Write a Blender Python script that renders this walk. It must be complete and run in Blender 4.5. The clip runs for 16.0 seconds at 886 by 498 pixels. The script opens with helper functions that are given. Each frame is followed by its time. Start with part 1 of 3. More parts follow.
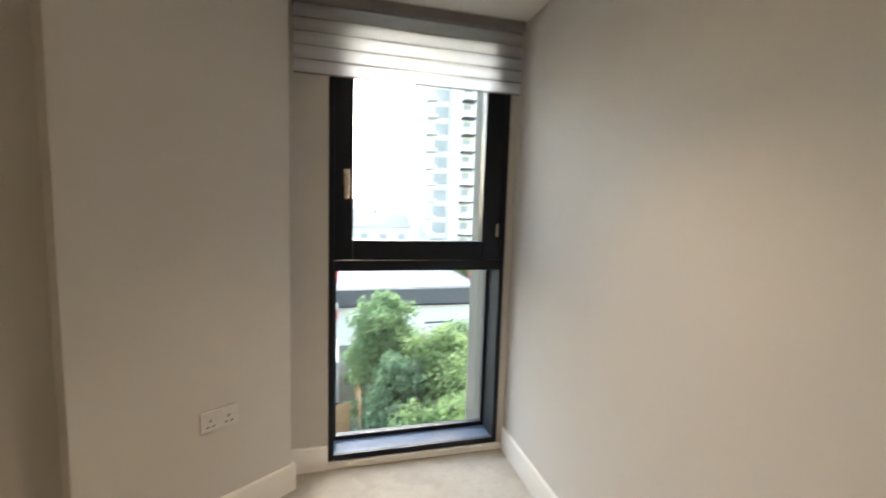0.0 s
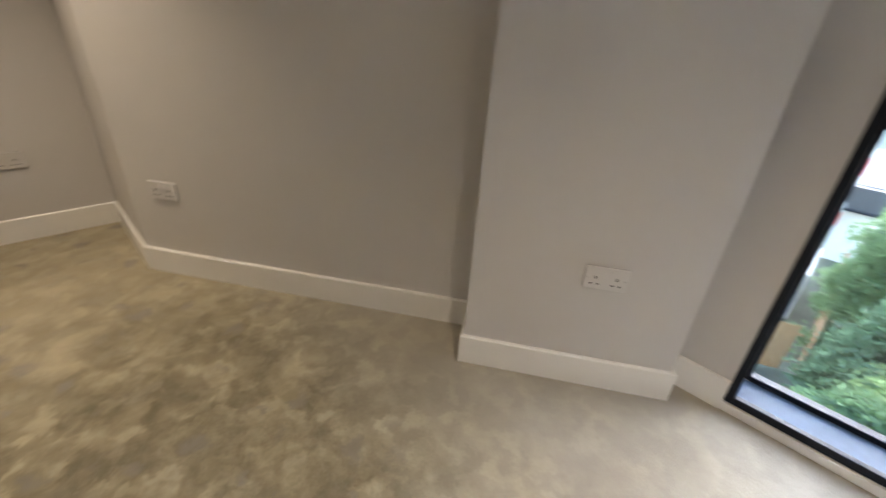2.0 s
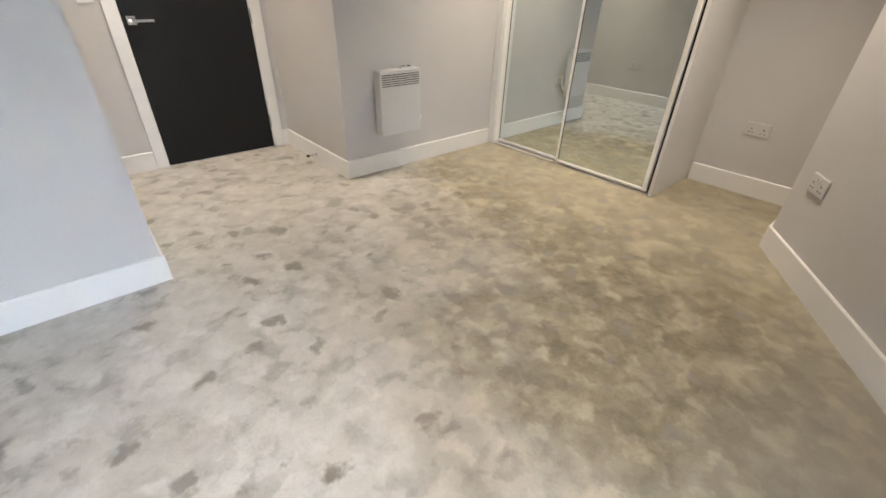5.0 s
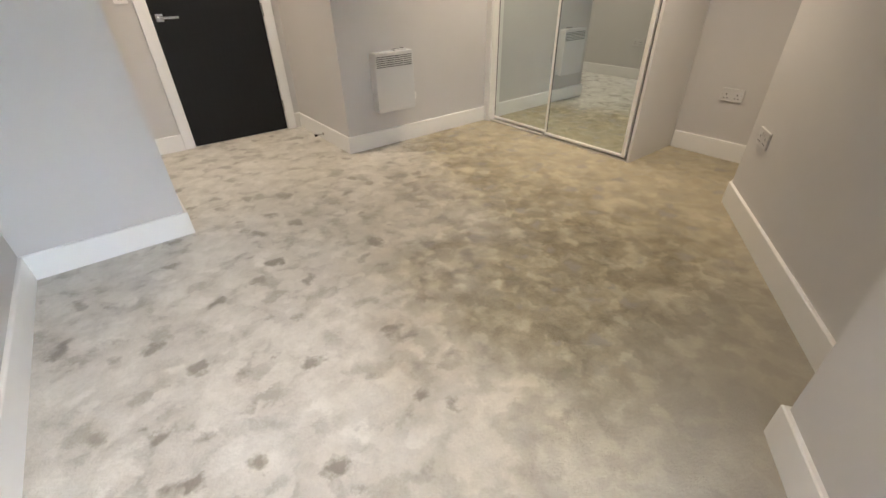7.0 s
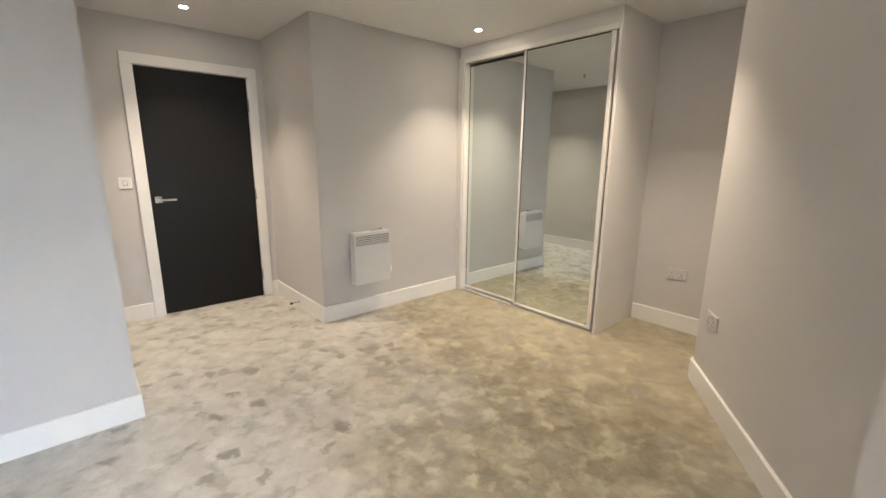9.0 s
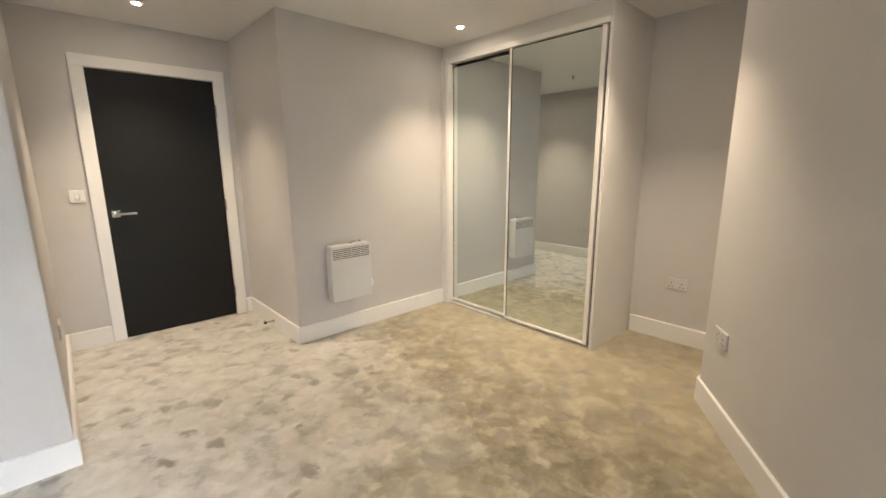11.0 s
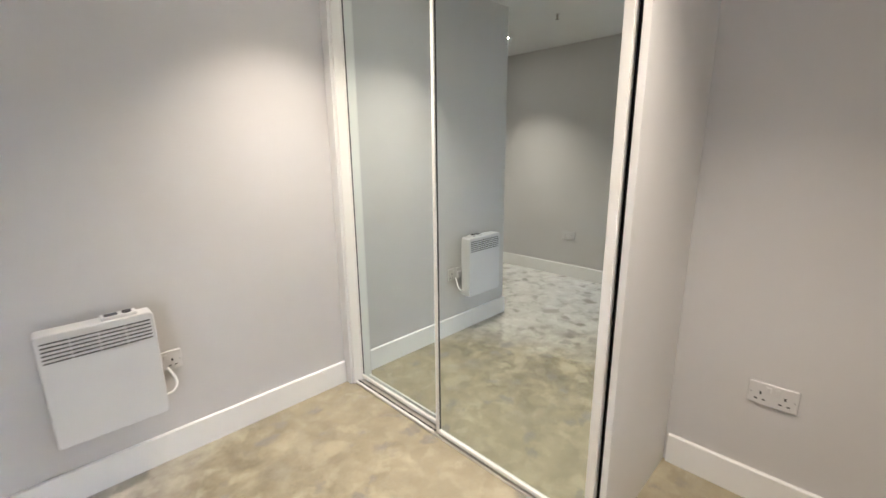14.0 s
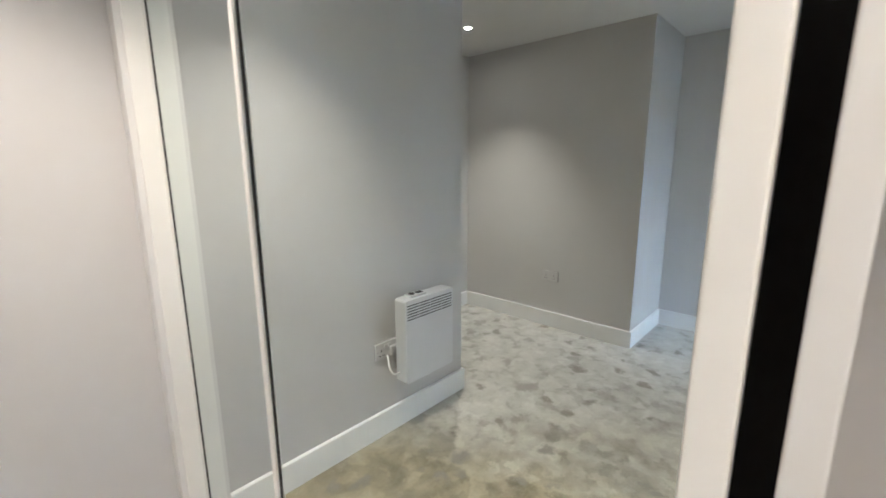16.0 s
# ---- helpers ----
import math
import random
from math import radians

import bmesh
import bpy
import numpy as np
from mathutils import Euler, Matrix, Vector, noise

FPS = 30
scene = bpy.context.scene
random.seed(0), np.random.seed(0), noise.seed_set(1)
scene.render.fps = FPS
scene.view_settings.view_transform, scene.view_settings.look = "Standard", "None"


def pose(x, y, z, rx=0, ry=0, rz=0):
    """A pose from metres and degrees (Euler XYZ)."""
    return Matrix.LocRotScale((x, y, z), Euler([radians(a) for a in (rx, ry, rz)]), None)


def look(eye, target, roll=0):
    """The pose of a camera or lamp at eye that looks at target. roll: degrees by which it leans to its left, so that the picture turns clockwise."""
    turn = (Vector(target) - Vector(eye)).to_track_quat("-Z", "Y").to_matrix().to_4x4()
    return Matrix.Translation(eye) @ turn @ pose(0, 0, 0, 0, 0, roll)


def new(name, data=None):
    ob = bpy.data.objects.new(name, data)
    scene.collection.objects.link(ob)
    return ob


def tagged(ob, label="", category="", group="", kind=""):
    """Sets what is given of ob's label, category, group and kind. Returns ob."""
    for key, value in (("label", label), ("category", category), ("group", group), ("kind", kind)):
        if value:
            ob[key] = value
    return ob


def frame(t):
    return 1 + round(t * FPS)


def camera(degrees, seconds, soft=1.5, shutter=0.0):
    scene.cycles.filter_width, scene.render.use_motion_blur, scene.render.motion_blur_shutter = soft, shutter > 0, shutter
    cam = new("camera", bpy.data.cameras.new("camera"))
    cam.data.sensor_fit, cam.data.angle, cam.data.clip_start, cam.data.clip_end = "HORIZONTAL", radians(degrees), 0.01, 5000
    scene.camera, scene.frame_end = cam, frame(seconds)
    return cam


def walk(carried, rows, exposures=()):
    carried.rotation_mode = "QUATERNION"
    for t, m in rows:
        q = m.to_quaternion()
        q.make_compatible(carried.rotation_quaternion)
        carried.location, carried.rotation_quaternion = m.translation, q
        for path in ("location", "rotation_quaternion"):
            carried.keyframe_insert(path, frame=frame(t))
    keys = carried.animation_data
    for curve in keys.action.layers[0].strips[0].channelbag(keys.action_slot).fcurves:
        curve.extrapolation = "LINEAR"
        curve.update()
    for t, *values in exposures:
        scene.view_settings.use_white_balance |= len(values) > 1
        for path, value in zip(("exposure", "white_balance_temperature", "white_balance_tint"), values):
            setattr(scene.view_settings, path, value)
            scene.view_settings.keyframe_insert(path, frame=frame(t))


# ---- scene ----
cam = camera(93.6, 16.0, shutter=0.4)
PATH = [
    (0, (0.19, 0.294, 1.386), (0.694, 2.22, 1.19), 1.7),
    (0.5, (0.296, 0.468, 1.369), (0.301, 2.42, 0.931), 2.8),
    (0.7, (0.308, 0.568, 1.373), (0.134, 2.477, 0.806), 2.6),
    (1, (0.31, 0.617, 1.316), (-0.124, 2.452, 0.649), 3.1),
    (1.5, (0.259, 0.781, 1.282), (-0.596, 2.376, 0.43), 3.3),
    (2, (0.19, 0.842, 1.218), (-1.048, 2.103, 0.28), 3.9),
    (2.3, (0.164, 0.889, 1.229), (-1.276, 1.836, 0.214), 4.1),
    (2.5, (0.161, 0.905, 1.23), (-1.386, 1.625, 0.186), 4.7),
    (2.9, (0.205, 0.986, 1.207), (-1.468, 1.182, 0.127), 4.0),
    (3, (0.212, 0.985, 1.22), (-1.462, 1.066, 0.128), 3.8),
    (3.5, (0.353, 0.974, 1.197), (-1.285, 0.551, 0.13), 3.9),
    (3.7, (0.413, 0.996, 1.196), (-1.178, 0.408, 0.136), 4.2),
    (4, (0.475, 1.035, 1.203), (-1.028, 0.219, 0.166), 4.4),
    (4.5, (0.522, 1.208, 1.208), (-0.717, 0.014, 0.187), 4.5),
    (7, (0.563, 1.854, 1.179), (-0.459, 0.52, 0.094), -1.3),
    (7.5, (0.603, 1.823, 1.211), (-0.519, 0.455, 0.278), -0.7),
    (8, (0.614, 1.816, 1.268), (-0.599, 0.396, 0.55), 0.2),
    (8.5, (0.58, 1.85, 1.341), (-0.676, 0.375, 0.842), 0.4),
    (10.8, (0.452, 1.752, 1.33), (-0.899, 0.323, 0.964), 0.2),
    (11, (0.345, 1.711, 1.333), (-0.982, 0.268, 0.936), -0.3),
    (11.5, (0.07, 1.632, 1.327), (-1.216, 0.16, 0.901), 0.5),
    (12, (-0.218, 1.461, 1.296), (-1.536, 0.04, 0.804), 0.4),
    (12.5, (-0.452, 1.279, 1.294), (-1.786, -0.107, 0.746), -0.4),
    (13, (-0.726, 1.125, 1.296), (-2.038, -0.294, 0.782), -0.2),
    (13.5, (-0.939, 0.97, 1.306), (-2.265, -0.446, 0.822), 0.2),
    (14, (-1.16, 0.802, 1.333), (-2.535, -0.577, 0.877), -0.6),
    (14.5, (-1.409, 0.672, 1.343), (-2.751, -0.742, 0.898), -0.2),
    (15, (-1.671, 0.579, 1.353), (-2.937, -0.91, 0.928), -0.4),
    (15.5, (-1.9, 0.436, 1.331), (-3.251, -0.988, 0.952), -0.6),
    (16, (-2.039, 0.342, 1.367), (-3.476, -0.994, 0.979), -0.3),
]
EXPOSURES = [(0.0, 3.52, 7700, 15), (2.0, 3.67, 6700, 15), (2.6, 4.42, 6050, 15), (3.5, 4.42, 5550, 15),
             (4.5, 4.22, 5850, 15), (7.0, 3.97, 6350, 15), (8.5, 4.22, 6300, 15), (11.0, 4.27, 6650, 15),
             (12.0, 4.32, 6750, 15), (12.5, 4.37, 6000, 15), (14.5, 4.42, 5650, 15), (16.0, 4.2, 5550, 15)]
walk(cam, [(t, look(eye, target, roll)) for t, eye, target, roll in PATH], EXPOSURES)
# Bright overcast sky, brightest before the window; warm recessed spots inside.
world = bpy.data.worlds.new("sky")
scene.world = world
world.use_nodes = True
wn = world.node_tree.nodes
sky = wn.new("ShaderNodeTexSky")
sky.sky_type, sky.sun_disc = "NISHITA", False
sky.sun_elevation, sky.sun_rotation = radians(30), radians(22)
sky.air_density, sky.dust_density, sky.ozone_density = 1.4, 1.2, 2.0
wn["Background"].inputs["Strength"].default_value = 0.15
world.node_tree.links.new(sky.outputs["Color"], wn["Background"].inputs["Color"])
sun = new("sun", bpy.data.lights.new("sun", "SUN"))
sun.data.energy, sun.data.angle, sun.data.color = 0.7, radians(90), (0.62, 0.775, 1.0)
sun.matrix_world = look((16.2, 40.1, 25.0), (0, 0, 0))
SPOT_WATTS = 7.5

CEIL = 2.35
GROUND = -8.6


# ---- materials ----
class Nodes:
    """A material being built: adds nodes and links them."""

    def __init__(self, name, rough=0.5, metal=0.0, spec=0.5):
        self.mat = bpy.data.materials.new(name)
        self.mat.use_nodes = True
        self.tree = self.mat.node_tree
        self.bsdf = self.tree.nodes["Principled BSDF"]
        self.bsdf.inputs["Roughness"].default_value = rough
        self.bsdf.inputs["Metallic"].default_value = metal
        self.bsdf.inputs["Specular IOR Level"].default_value = spec
        self.coord = self.add("ShaderNodeTexCoord")

    def add(self, kind, **values):
        node = self.tree.nodes.new(kind)
        for key, value in values.items():
            node.inputs[key.replace("_", " ")].default_value = value
        return node

    def link(self, a, b):
        self.tree.links.new(a, b)

    def noise(self, scale, detail=4.0, rough=0.55, distort=0.0, space="Object"):
        n = self.add("ShaderNodeTexNoise", Scale=scale, Detail=detail, Roughness=rough, Distortion=distort)
        self.link(self.coord.outputs[space], n.inputs["Vector"])
        return n.outputs["Fac"]

    def ramp(self, fac, stops):
        r = self.add("ShaderNodeValToRGB")
        while len(r.color_ramp.elements) < len(stops):
            r.color_ramp.elements.new(0.5)
        for e, (at, col) in zip(r.color_ramp.elements, stops):
            e.position, e.color = at, (*col, 1)
        self.link(fac, r.inputs["Fac"])
        return r.outputs["Color"]

    def mix(self, fac, a, b, blend="MIX"):
        m = self.tree.nodes.new("ShaderNodeMix")
        m.data_type, m.blend_type = "RGBA", blend
        for sock, v in ((m.inputs[0], fac), (m.inputs[6], a), (m.inputs[7], b)):
            if isinstance(v, (int, float)):
                sock.default_value = v
            elif isinstance(v, tuple):
                sock.default_value = (*v, 1)
            else:
                self.link(v, sock)
        return m.outputs[2]

    def math(self, op, a, b):
        m = self.tree.nodes.new("ShaderNodeMath")
        m.operation = op
        for sock, v in ((m.inputs[0], a), (m.inputs[1], b)):
            if isinstance(v, (int, float)):
                sock.default_value = v
            else:
                self.link(v, sock)
        return m.outputs[0]

    def colour(self, out):
        if isinstance(out, tuple):
            self.bsdf.inputs["Base Color"].default_value = (*out, 1)
        else:
            self.link(out, self.bsdf.inputs["Base Color"])

    def bump(self, height, strength=0.2, distance=0.01):
        b = self.add("ShaderNodeBump", Strength=strength, Distance=distance)
        self.link(height, b.inputs["Height"])
        self.link(b.outputs["Normal"], self.bsdf.inputs["Normal"])


def simple(name, col, rough=0.5, metal=0.0, vary=0.06, scale=9.0, bump=0.0, spec=0.5):
    """A surface of one colour with faint mottling at two scales."""
    n = Nodes(name, rough, metal, spec)
    f = n.noise(scale, 5)
    g = n.noise(scale * 14, 3)
    dark = tuple(c * (1 - vary) for c in col)
    light = tuple(min(1, c * (1 + vary)) for c in col)
    n.colour(n.mix(n.math("MULTIPLY", g, 0.35), n.ramp(f, [(0.3, dark), (0.7, light)]), dark))
    if bump:
        n.bump(g, bump, 0.002)
    return n.mat


def wall_paint(name, col):
    n = Nodes(name, 0.62, 0, 0.35)
    broad = n.noise(1.3, 4)
    roller = n.noise(320, 2)
    n.colour(n.ramp(broad, [(0.3, tuple(c * 0.975 for c in col)), (0.7, tuple(min(1, c * 1.02) for c in col))]))
    n.bump(n.math("ADD", n.math("MULTIPLY", roller, 0.6), n.math("MULTIPLY", broad, 3.0)), 0.1, 0.0015)
    return n.mat


def carpet_material():
    """Cut-pile carpet: each brushed stroke leans its own way, so it takes the light differently; feet leave dents. Part
    of that light and shade is painted into the colour.
    """
    n = Nodes("carpet", 0.95, 0, 0.1)
    turned = n.add("ShaderNodeMapping")
    turned.inputs["Rotation"].default_value = (0, 0, 0.6)
    n.link(n.coord.outputs["Object"], turned.inputs["Vector"])

    def tex(scale, detail, rough, distort=0.0):
        t = n.add("ShaderNodeTexNoise", Scale=scale, Detail=detail, Roughness=rough, Distortion=distort)
        n.link(turned.outputs["Vector"], t.inputs["Vector"])
        return t

    def apart(vector):
        out = n.add("ShaderNodeSeparateXYZ")
        n.link(vector, out.inputs[0])
        return out.outputs

    def centred(fac, gain):
        return n.math("MULTIPLY", n.math("SUBTRACT", fac, 0.5), gain)

    # ragged edges for the strokes
    wave = tex(9.0, 4.0, 0.65)
    warped = n.add("ShaderNodeVectorMath")
    warped.operation = "MULTIPLY_ADD"
    n.link(wave.outputs["Color"], warped.inputs[0])
    warped.inputs[1].default_value = (0.17, 0.17, 0.0)
    n.link(turned.outputs["Vector"], warped.inputs[2])

    def strokes(scale, smooth):
        cell = n.add("ShaderNodeTexVoronoi", Scale=scale, Randomness=1.0)
        cell.feature = "SMOOTH_F1"
        cell.inputs["Smoothness"].default_value = smooth
        n.link(warped.outputs[0], cell.inputs["Vector"])
        return apart(cell.outputs["Color"])

    broad, fine = strokes(8.5, 0.65), strokes(18.0, 0.65)
    area = tex(1.5, 3, 0.55, 0.3).outputs["Fac"]
    patch = tex(6.5, 3.5, 0.6, 0.5).outputs["Fac"]
    fibre, tuft, clump = n.noise(420, 2), n.noise(90, 3, 0.7), n.noise(34, 4, 0.7)
    fuzz = n.math("ADD", centred(tuft, 0.30), centred(clump, 0.50))
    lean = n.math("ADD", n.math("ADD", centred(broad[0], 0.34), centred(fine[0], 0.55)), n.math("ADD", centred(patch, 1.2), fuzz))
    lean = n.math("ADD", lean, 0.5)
    # painted daylight and shade: pale and smooth towards the window bay and east wall, darker and rougher before the
    # wardrobe and along the slanted wall
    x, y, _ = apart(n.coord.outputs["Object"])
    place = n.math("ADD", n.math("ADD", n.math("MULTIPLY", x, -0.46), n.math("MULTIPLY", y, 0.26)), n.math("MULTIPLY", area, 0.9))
    shade_side = n.ramp(place, [(0.50, (0, 0, 0)), (1.05, (1, 1, 1))])
    # light and dark sides of the leaning strokes, painted as colour
    shaded_rough_tone = n.ramp(lean, [(0.10, (0.175, 0.149, 0.094)), (0.38, (0.24, 0.207, 0.134)), (0.58, (0.31, 0.270, 0.180)), (0.78, (0.41, 0.361, 0.248)), (1.0, (0.49, 0.436, 0.306))])
    daylit_even_tone = n.ramp(lean, [(0.05, (0.38, 0.362, 0.322)), (0.34, (0.54, 0.519, 0.472)), (0.6, (0.61, 0.588, 0.538)), (0.9, (0.68, 0.658, 0.606))])
    tone = n.mix(shade_side, daylit_even_tone, shaded_rough_tone)
    # pool of lamp light painted along the wardrobe doors: brighter, yellower, more even
    lamp_pool = n.ramp(n.math("ADD", n.math("MULTIPLY", x, -0.5), centred(patch, 0.5)), [(0.62, (0, 0, 0)), (1.0, (0.5, 0.5, 0.5))])
    tone = n.mix(lamp_pool, tone, (0.46, 0.41, 0.288))
    # heel and toe marks, pressed through the pile, their shade painted as darker colour
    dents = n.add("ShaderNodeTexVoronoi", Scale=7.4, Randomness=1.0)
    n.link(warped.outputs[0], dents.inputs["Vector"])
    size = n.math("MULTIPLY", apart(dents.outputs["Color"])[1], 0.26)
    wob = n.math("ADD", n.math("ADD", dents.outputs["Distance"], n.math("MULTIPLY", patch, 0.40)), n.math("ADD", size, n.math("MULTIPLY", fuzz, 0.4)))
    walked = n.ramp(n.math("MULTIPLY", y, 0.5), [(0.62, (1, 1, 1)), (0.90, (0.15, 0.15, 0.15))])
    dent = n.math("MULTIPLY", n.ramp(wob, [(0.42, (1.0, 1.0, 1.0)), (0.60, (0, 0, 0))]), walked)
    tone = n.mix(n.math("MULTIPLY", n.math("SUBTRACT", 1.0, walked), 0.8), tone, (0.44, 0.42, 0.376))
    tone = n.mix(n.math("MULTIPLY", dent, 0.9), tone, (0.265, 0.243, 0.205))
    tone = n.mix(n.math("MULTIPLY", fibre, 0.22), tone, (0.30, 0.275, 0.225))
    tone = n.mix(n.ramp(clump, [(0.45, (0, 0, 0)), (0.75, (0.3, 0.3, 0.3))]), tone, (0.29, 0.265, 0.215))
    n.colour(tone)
    # the lean itself: strokes tip towards or away from the light
    tip = n.add("ShaderNodeCombineXYZ")
    steady = n.math("SUBTRACT", 1.0, n.math("MULTIPLY", n.math("SUBTRACT", 1.0, shade_side), 0.55))
    for axis, (p, q) in enumerate(((broad[1], fine[1]), (broad[2], fine[2]))):
        tilt = n.math("MULTIPLY", n.math("MULTIPLY", n.math("ADD", centred(p, 0.40), centred(q, 0.36)), steady), walked)
        n.link(n.math("SUBTRACT", tilt, n.math("MULTIPLY", dent, 0.30)) if axis else tilt, tip.inputs[axis])
    tip.inputs[2].default_value = 1.0
    unit = n.add("ShaderNodeVectorMath")
    unit.operation = "NORMALIZE"
    n.link(tip.outputs[0], unit.inputs[0])
    height = n.math("ADD", n.math("MULTIPLY", fibre, 0.2), n.math("ADD", n.math("MULTIPLY", tuft, 0.45), n.math("MULTIPLY", clump, 0.5)))
    relief = n.add("ShaderNodeBump", Strength=0.5, Distance=0.010)
    n.link(height, relief.inputs["Height"])
    n.link(unit.outputs[0], relief.inputs["Normal"])
    n.link(relief.outputs["Normal"], n.bsdf.inputs["Normal"])
    n.bsdf.inputs["Sheen Weight"].default_value = 0.25
    n.bsdf.inputs["Sheen Roughness"].default_value = 0.45
    return n.mat


def glass_material(name, tint=(0.91, 0.95, 0.95)):
    n = Nodes(name, 0.02)
    n.bsdf.inputs["Transmission Weight"].default_value = 1.0
    n.bsdf.inputs["IOR"].default_value = 1.45
    n.colour(tint)
    return n.mat


def mirror_material():
    n = Nodes("mirror_glass", 0.012, 1.0)
    n.colour((0.72, 0.785, 0.785))
    return n.mat


def blind_fabric():
    n = Nodes("blind_fabric", 0.85, 0, 0.2)
    weave = n.noise(420, 2)
    n.colour(n.ramp(weave, [(0.3, (0.52, 0.51, 0.54)), (0.7, (0.62, 0.61, 0.64))]))
    n.bsdf.inputs["Transmission Weight"].default_value = 0.0
    thin = n.add("ShaderNodeBsdfTranslucent")
    thin.inputs["Color"].default_value = (0.90, 0.91, 0.95, 1)
    both = n.add("ShaderNodeMixShader")
    both.inputs[0].default_value = 0.75
    n.link(n.bsdf.outputs[0], both.inputs[1])
    n.link(thin.outputs[0], both.inputs[2])
    n.link(both.outputs[0], n.tree.nodes["Material Output"].inputs["Surface"])
    n.bump(weave, 0.15, 0.001)
    return n.mat


def leaf_material(name, a, b):
    n = Nodes(name, 0.6, 0, 0.3)
    info = n.add("ShaderNodeNewGeometry")
    n.colour(n.ramp(info.outputs["Random Per Island"], [(0.0, a), (1.0, b)]))
    thin = n.add("ShaderNodeBsdfTranslucent")
    thin.inputs["Color"].default_value = (b[0] * 2.0, b[1] * 1.8, b[2] * 1.7, 1)
    both = n.add("ShaderNodeMixShader")
    both.inputs[0].default_value = 0.6
    n.link(n.bsdf.outputs[0], both.inputs[1])
    n.link(thin.outputs[0], both.inputs[2])
    n.link(both.outputs[0], n.tree.nodes["Material Output"].inputs["Surface"])
    return n.mat


def glowing(name, col, strength):
    n = Nodes(name, 0.4)
    n.colour((0.9, 0.9, 0.88))
    n.bsdf.inputs["Emission Color"].default_value = (*col, 1)
    n.bsdf.inputs["Emission Strength"].default_value = strength
    return n.mat


def black_door_paint():
    n = Nodes("black_door", 0.5, 0, 0.22)
    grain = n.add("ShaderNodeTexNoise", Scale=30.0, Detail=5.0, Roughness=0.6)
    mapped = n.add("ShaderNodeMapping")
    mapped.inputs["Scale"].default_value = (6, 6, 0.25)
    n.link(n.coord.outputs["Object"], mapped.inputs["Vector"])
    n.link(mapped.outputs["Vector"], grain.inputs["Vector"])
    n.colour(n.ramp(grain.outputs["Fac"], [(0.3, (0.010, 0.0105, 0.0115)), (0.75, (0.0125, 0.013, 0.0145))]))
    n.bump(grain.outputs["Fac"], 0.05, 0.001)
    return n.mat


PAINT = wall_paint("wall_paint", (0.575, 0.558, 0.545))
CEILING = wall_paint("ceiling_paint", (0.74, 0.73, 0.712))
WHITE = simple("white_satin_wood", (0.81, 0.80, 0.777), 0.32, vary=0.02, scale=4, bump=0.02)
PANEL = simple("white_board", (0.70, 0.686, 0.66), 0.38, vary=0.02, scale=3, bump=0.02)
PLASTIC = simple("white_plastic", (0.60, 0.585, 0.575), 0.28, vary=0.015, scale=20)
HEATER_WHITE = simple("white_enamel", (0.63, 0.63, 0.63), 0.35, vary=0.015, scale=8)
DARK_HOLE = simple("dark_slot", (0.02, 0.02, 0.02), 0.7)
GREY_SLOT = simple("grille_shadow", (0.10, 0.10, 0.10), 0.6)
DISPLAY = simple("display", (0.03, 0.03, 0.035), 0.15)
CHROME = simple("brushed_steel", (0.62, 0.60, 0.57), 0.22, 1.0, vary=0.04, scale=60)
FRAME_WHITE = simple("wardrobe_frame", (0.80, 0.785, 0.74), 0.3, vary=0.02, scale=5)
# flat black painted for the shade in the wardrobe's groove, gap and inside
SHADE_BLACK = simple("wardrobe_shade_black", (0.006, 0.006, 0.006), 0.9)
EDGE_GREY = simple("rim_shade_and_caps", (0.40, 0.39, 0.385), 0.5)
# black for the rubber tip and for painted shade on the mirror doors
RUBBER_SHADE_BLACK = simple("rubber_and_shade_black", (0.02, 0.018, 0.016), 0.5)
WINDOW_BLACK = simple("black_powder_coat", (0.008, 0.012, 0.022), 0.42, vary=0.1, scale=40, spec=0.25)
# blue of the reflected sky is painted into the ledge's coat
WINDOW_LEDGE = simple("powder_coat_sky_tint", (0.055, 0.095, 0.165), 0.45, vary=0.08, scale=40, spec=0.25)
TRACK_GREY = simple("worn_aluminium", (0.52, 0.50, 0.45), 0.45, 0.3, vary=0.08, scale=30)
MIRROR = mirror_material()
GLASS = glass_material("clear_glass")
CARPET = carpet_material()
BLIND = blind_fabric()
BLIND_DARK = simple("blind_seam", (0.22, 0.21, 0.22), 0.8)
BLACK_DOOR = black_door_paint()
LAMP_GLOW = glowing("lamp_glow", (1.0, 0.86, 0.66), 20.0)
CONCRETE = simple("render_beige", (0.14, 0.134, 0.118), 0.85, vary=0.1, scale=3, bump=0.1)
ASPHALT = simple("asphalt", (0.09, 0.09, 0.095), 0.9, vary=0.15, scale=2)
SOIL = simple("rough_ground", (0.12, 0.12, 0.08), 0.95, vary=0.3, scale=0.6)
ROOF_FELT = simple("pale_roof_sheet", (0.19, 0.19, 0.192), 0.7, vary=0.06, scale=0.8)
ROOF_EDGE = simple("slate_grey_cladding", (0.042, 0.046, 0.053), 0.55, vary=0.12, scale=3)
RENDER_WHITE = simple("pale_render", (0.58, 0.58, 0.555), 0.85, vary=0.06, scale=1.2)
TOWER_WHITE = simple("tower_render", (0.62, 0.62, 0.61), 0.8, vary=0.05, scale=0.2)
TOWER_GLASS = simple("tower_glazing", (0.28, 0.30, 0.31), 0.6, vary=0.15, scale=0.5)
BRICK_RED = simple("red_brick_far", (0.32, 0.12, 0.09), 0.85, vary=0.15, scale=3)
RED = simple("red_sign", (0.55, 0.03, 0.04), 0.5)
TIMBER = simple("fence_timber", (0.42, 0.24, 0.12), 0.8, vary=0.2, scale=6)
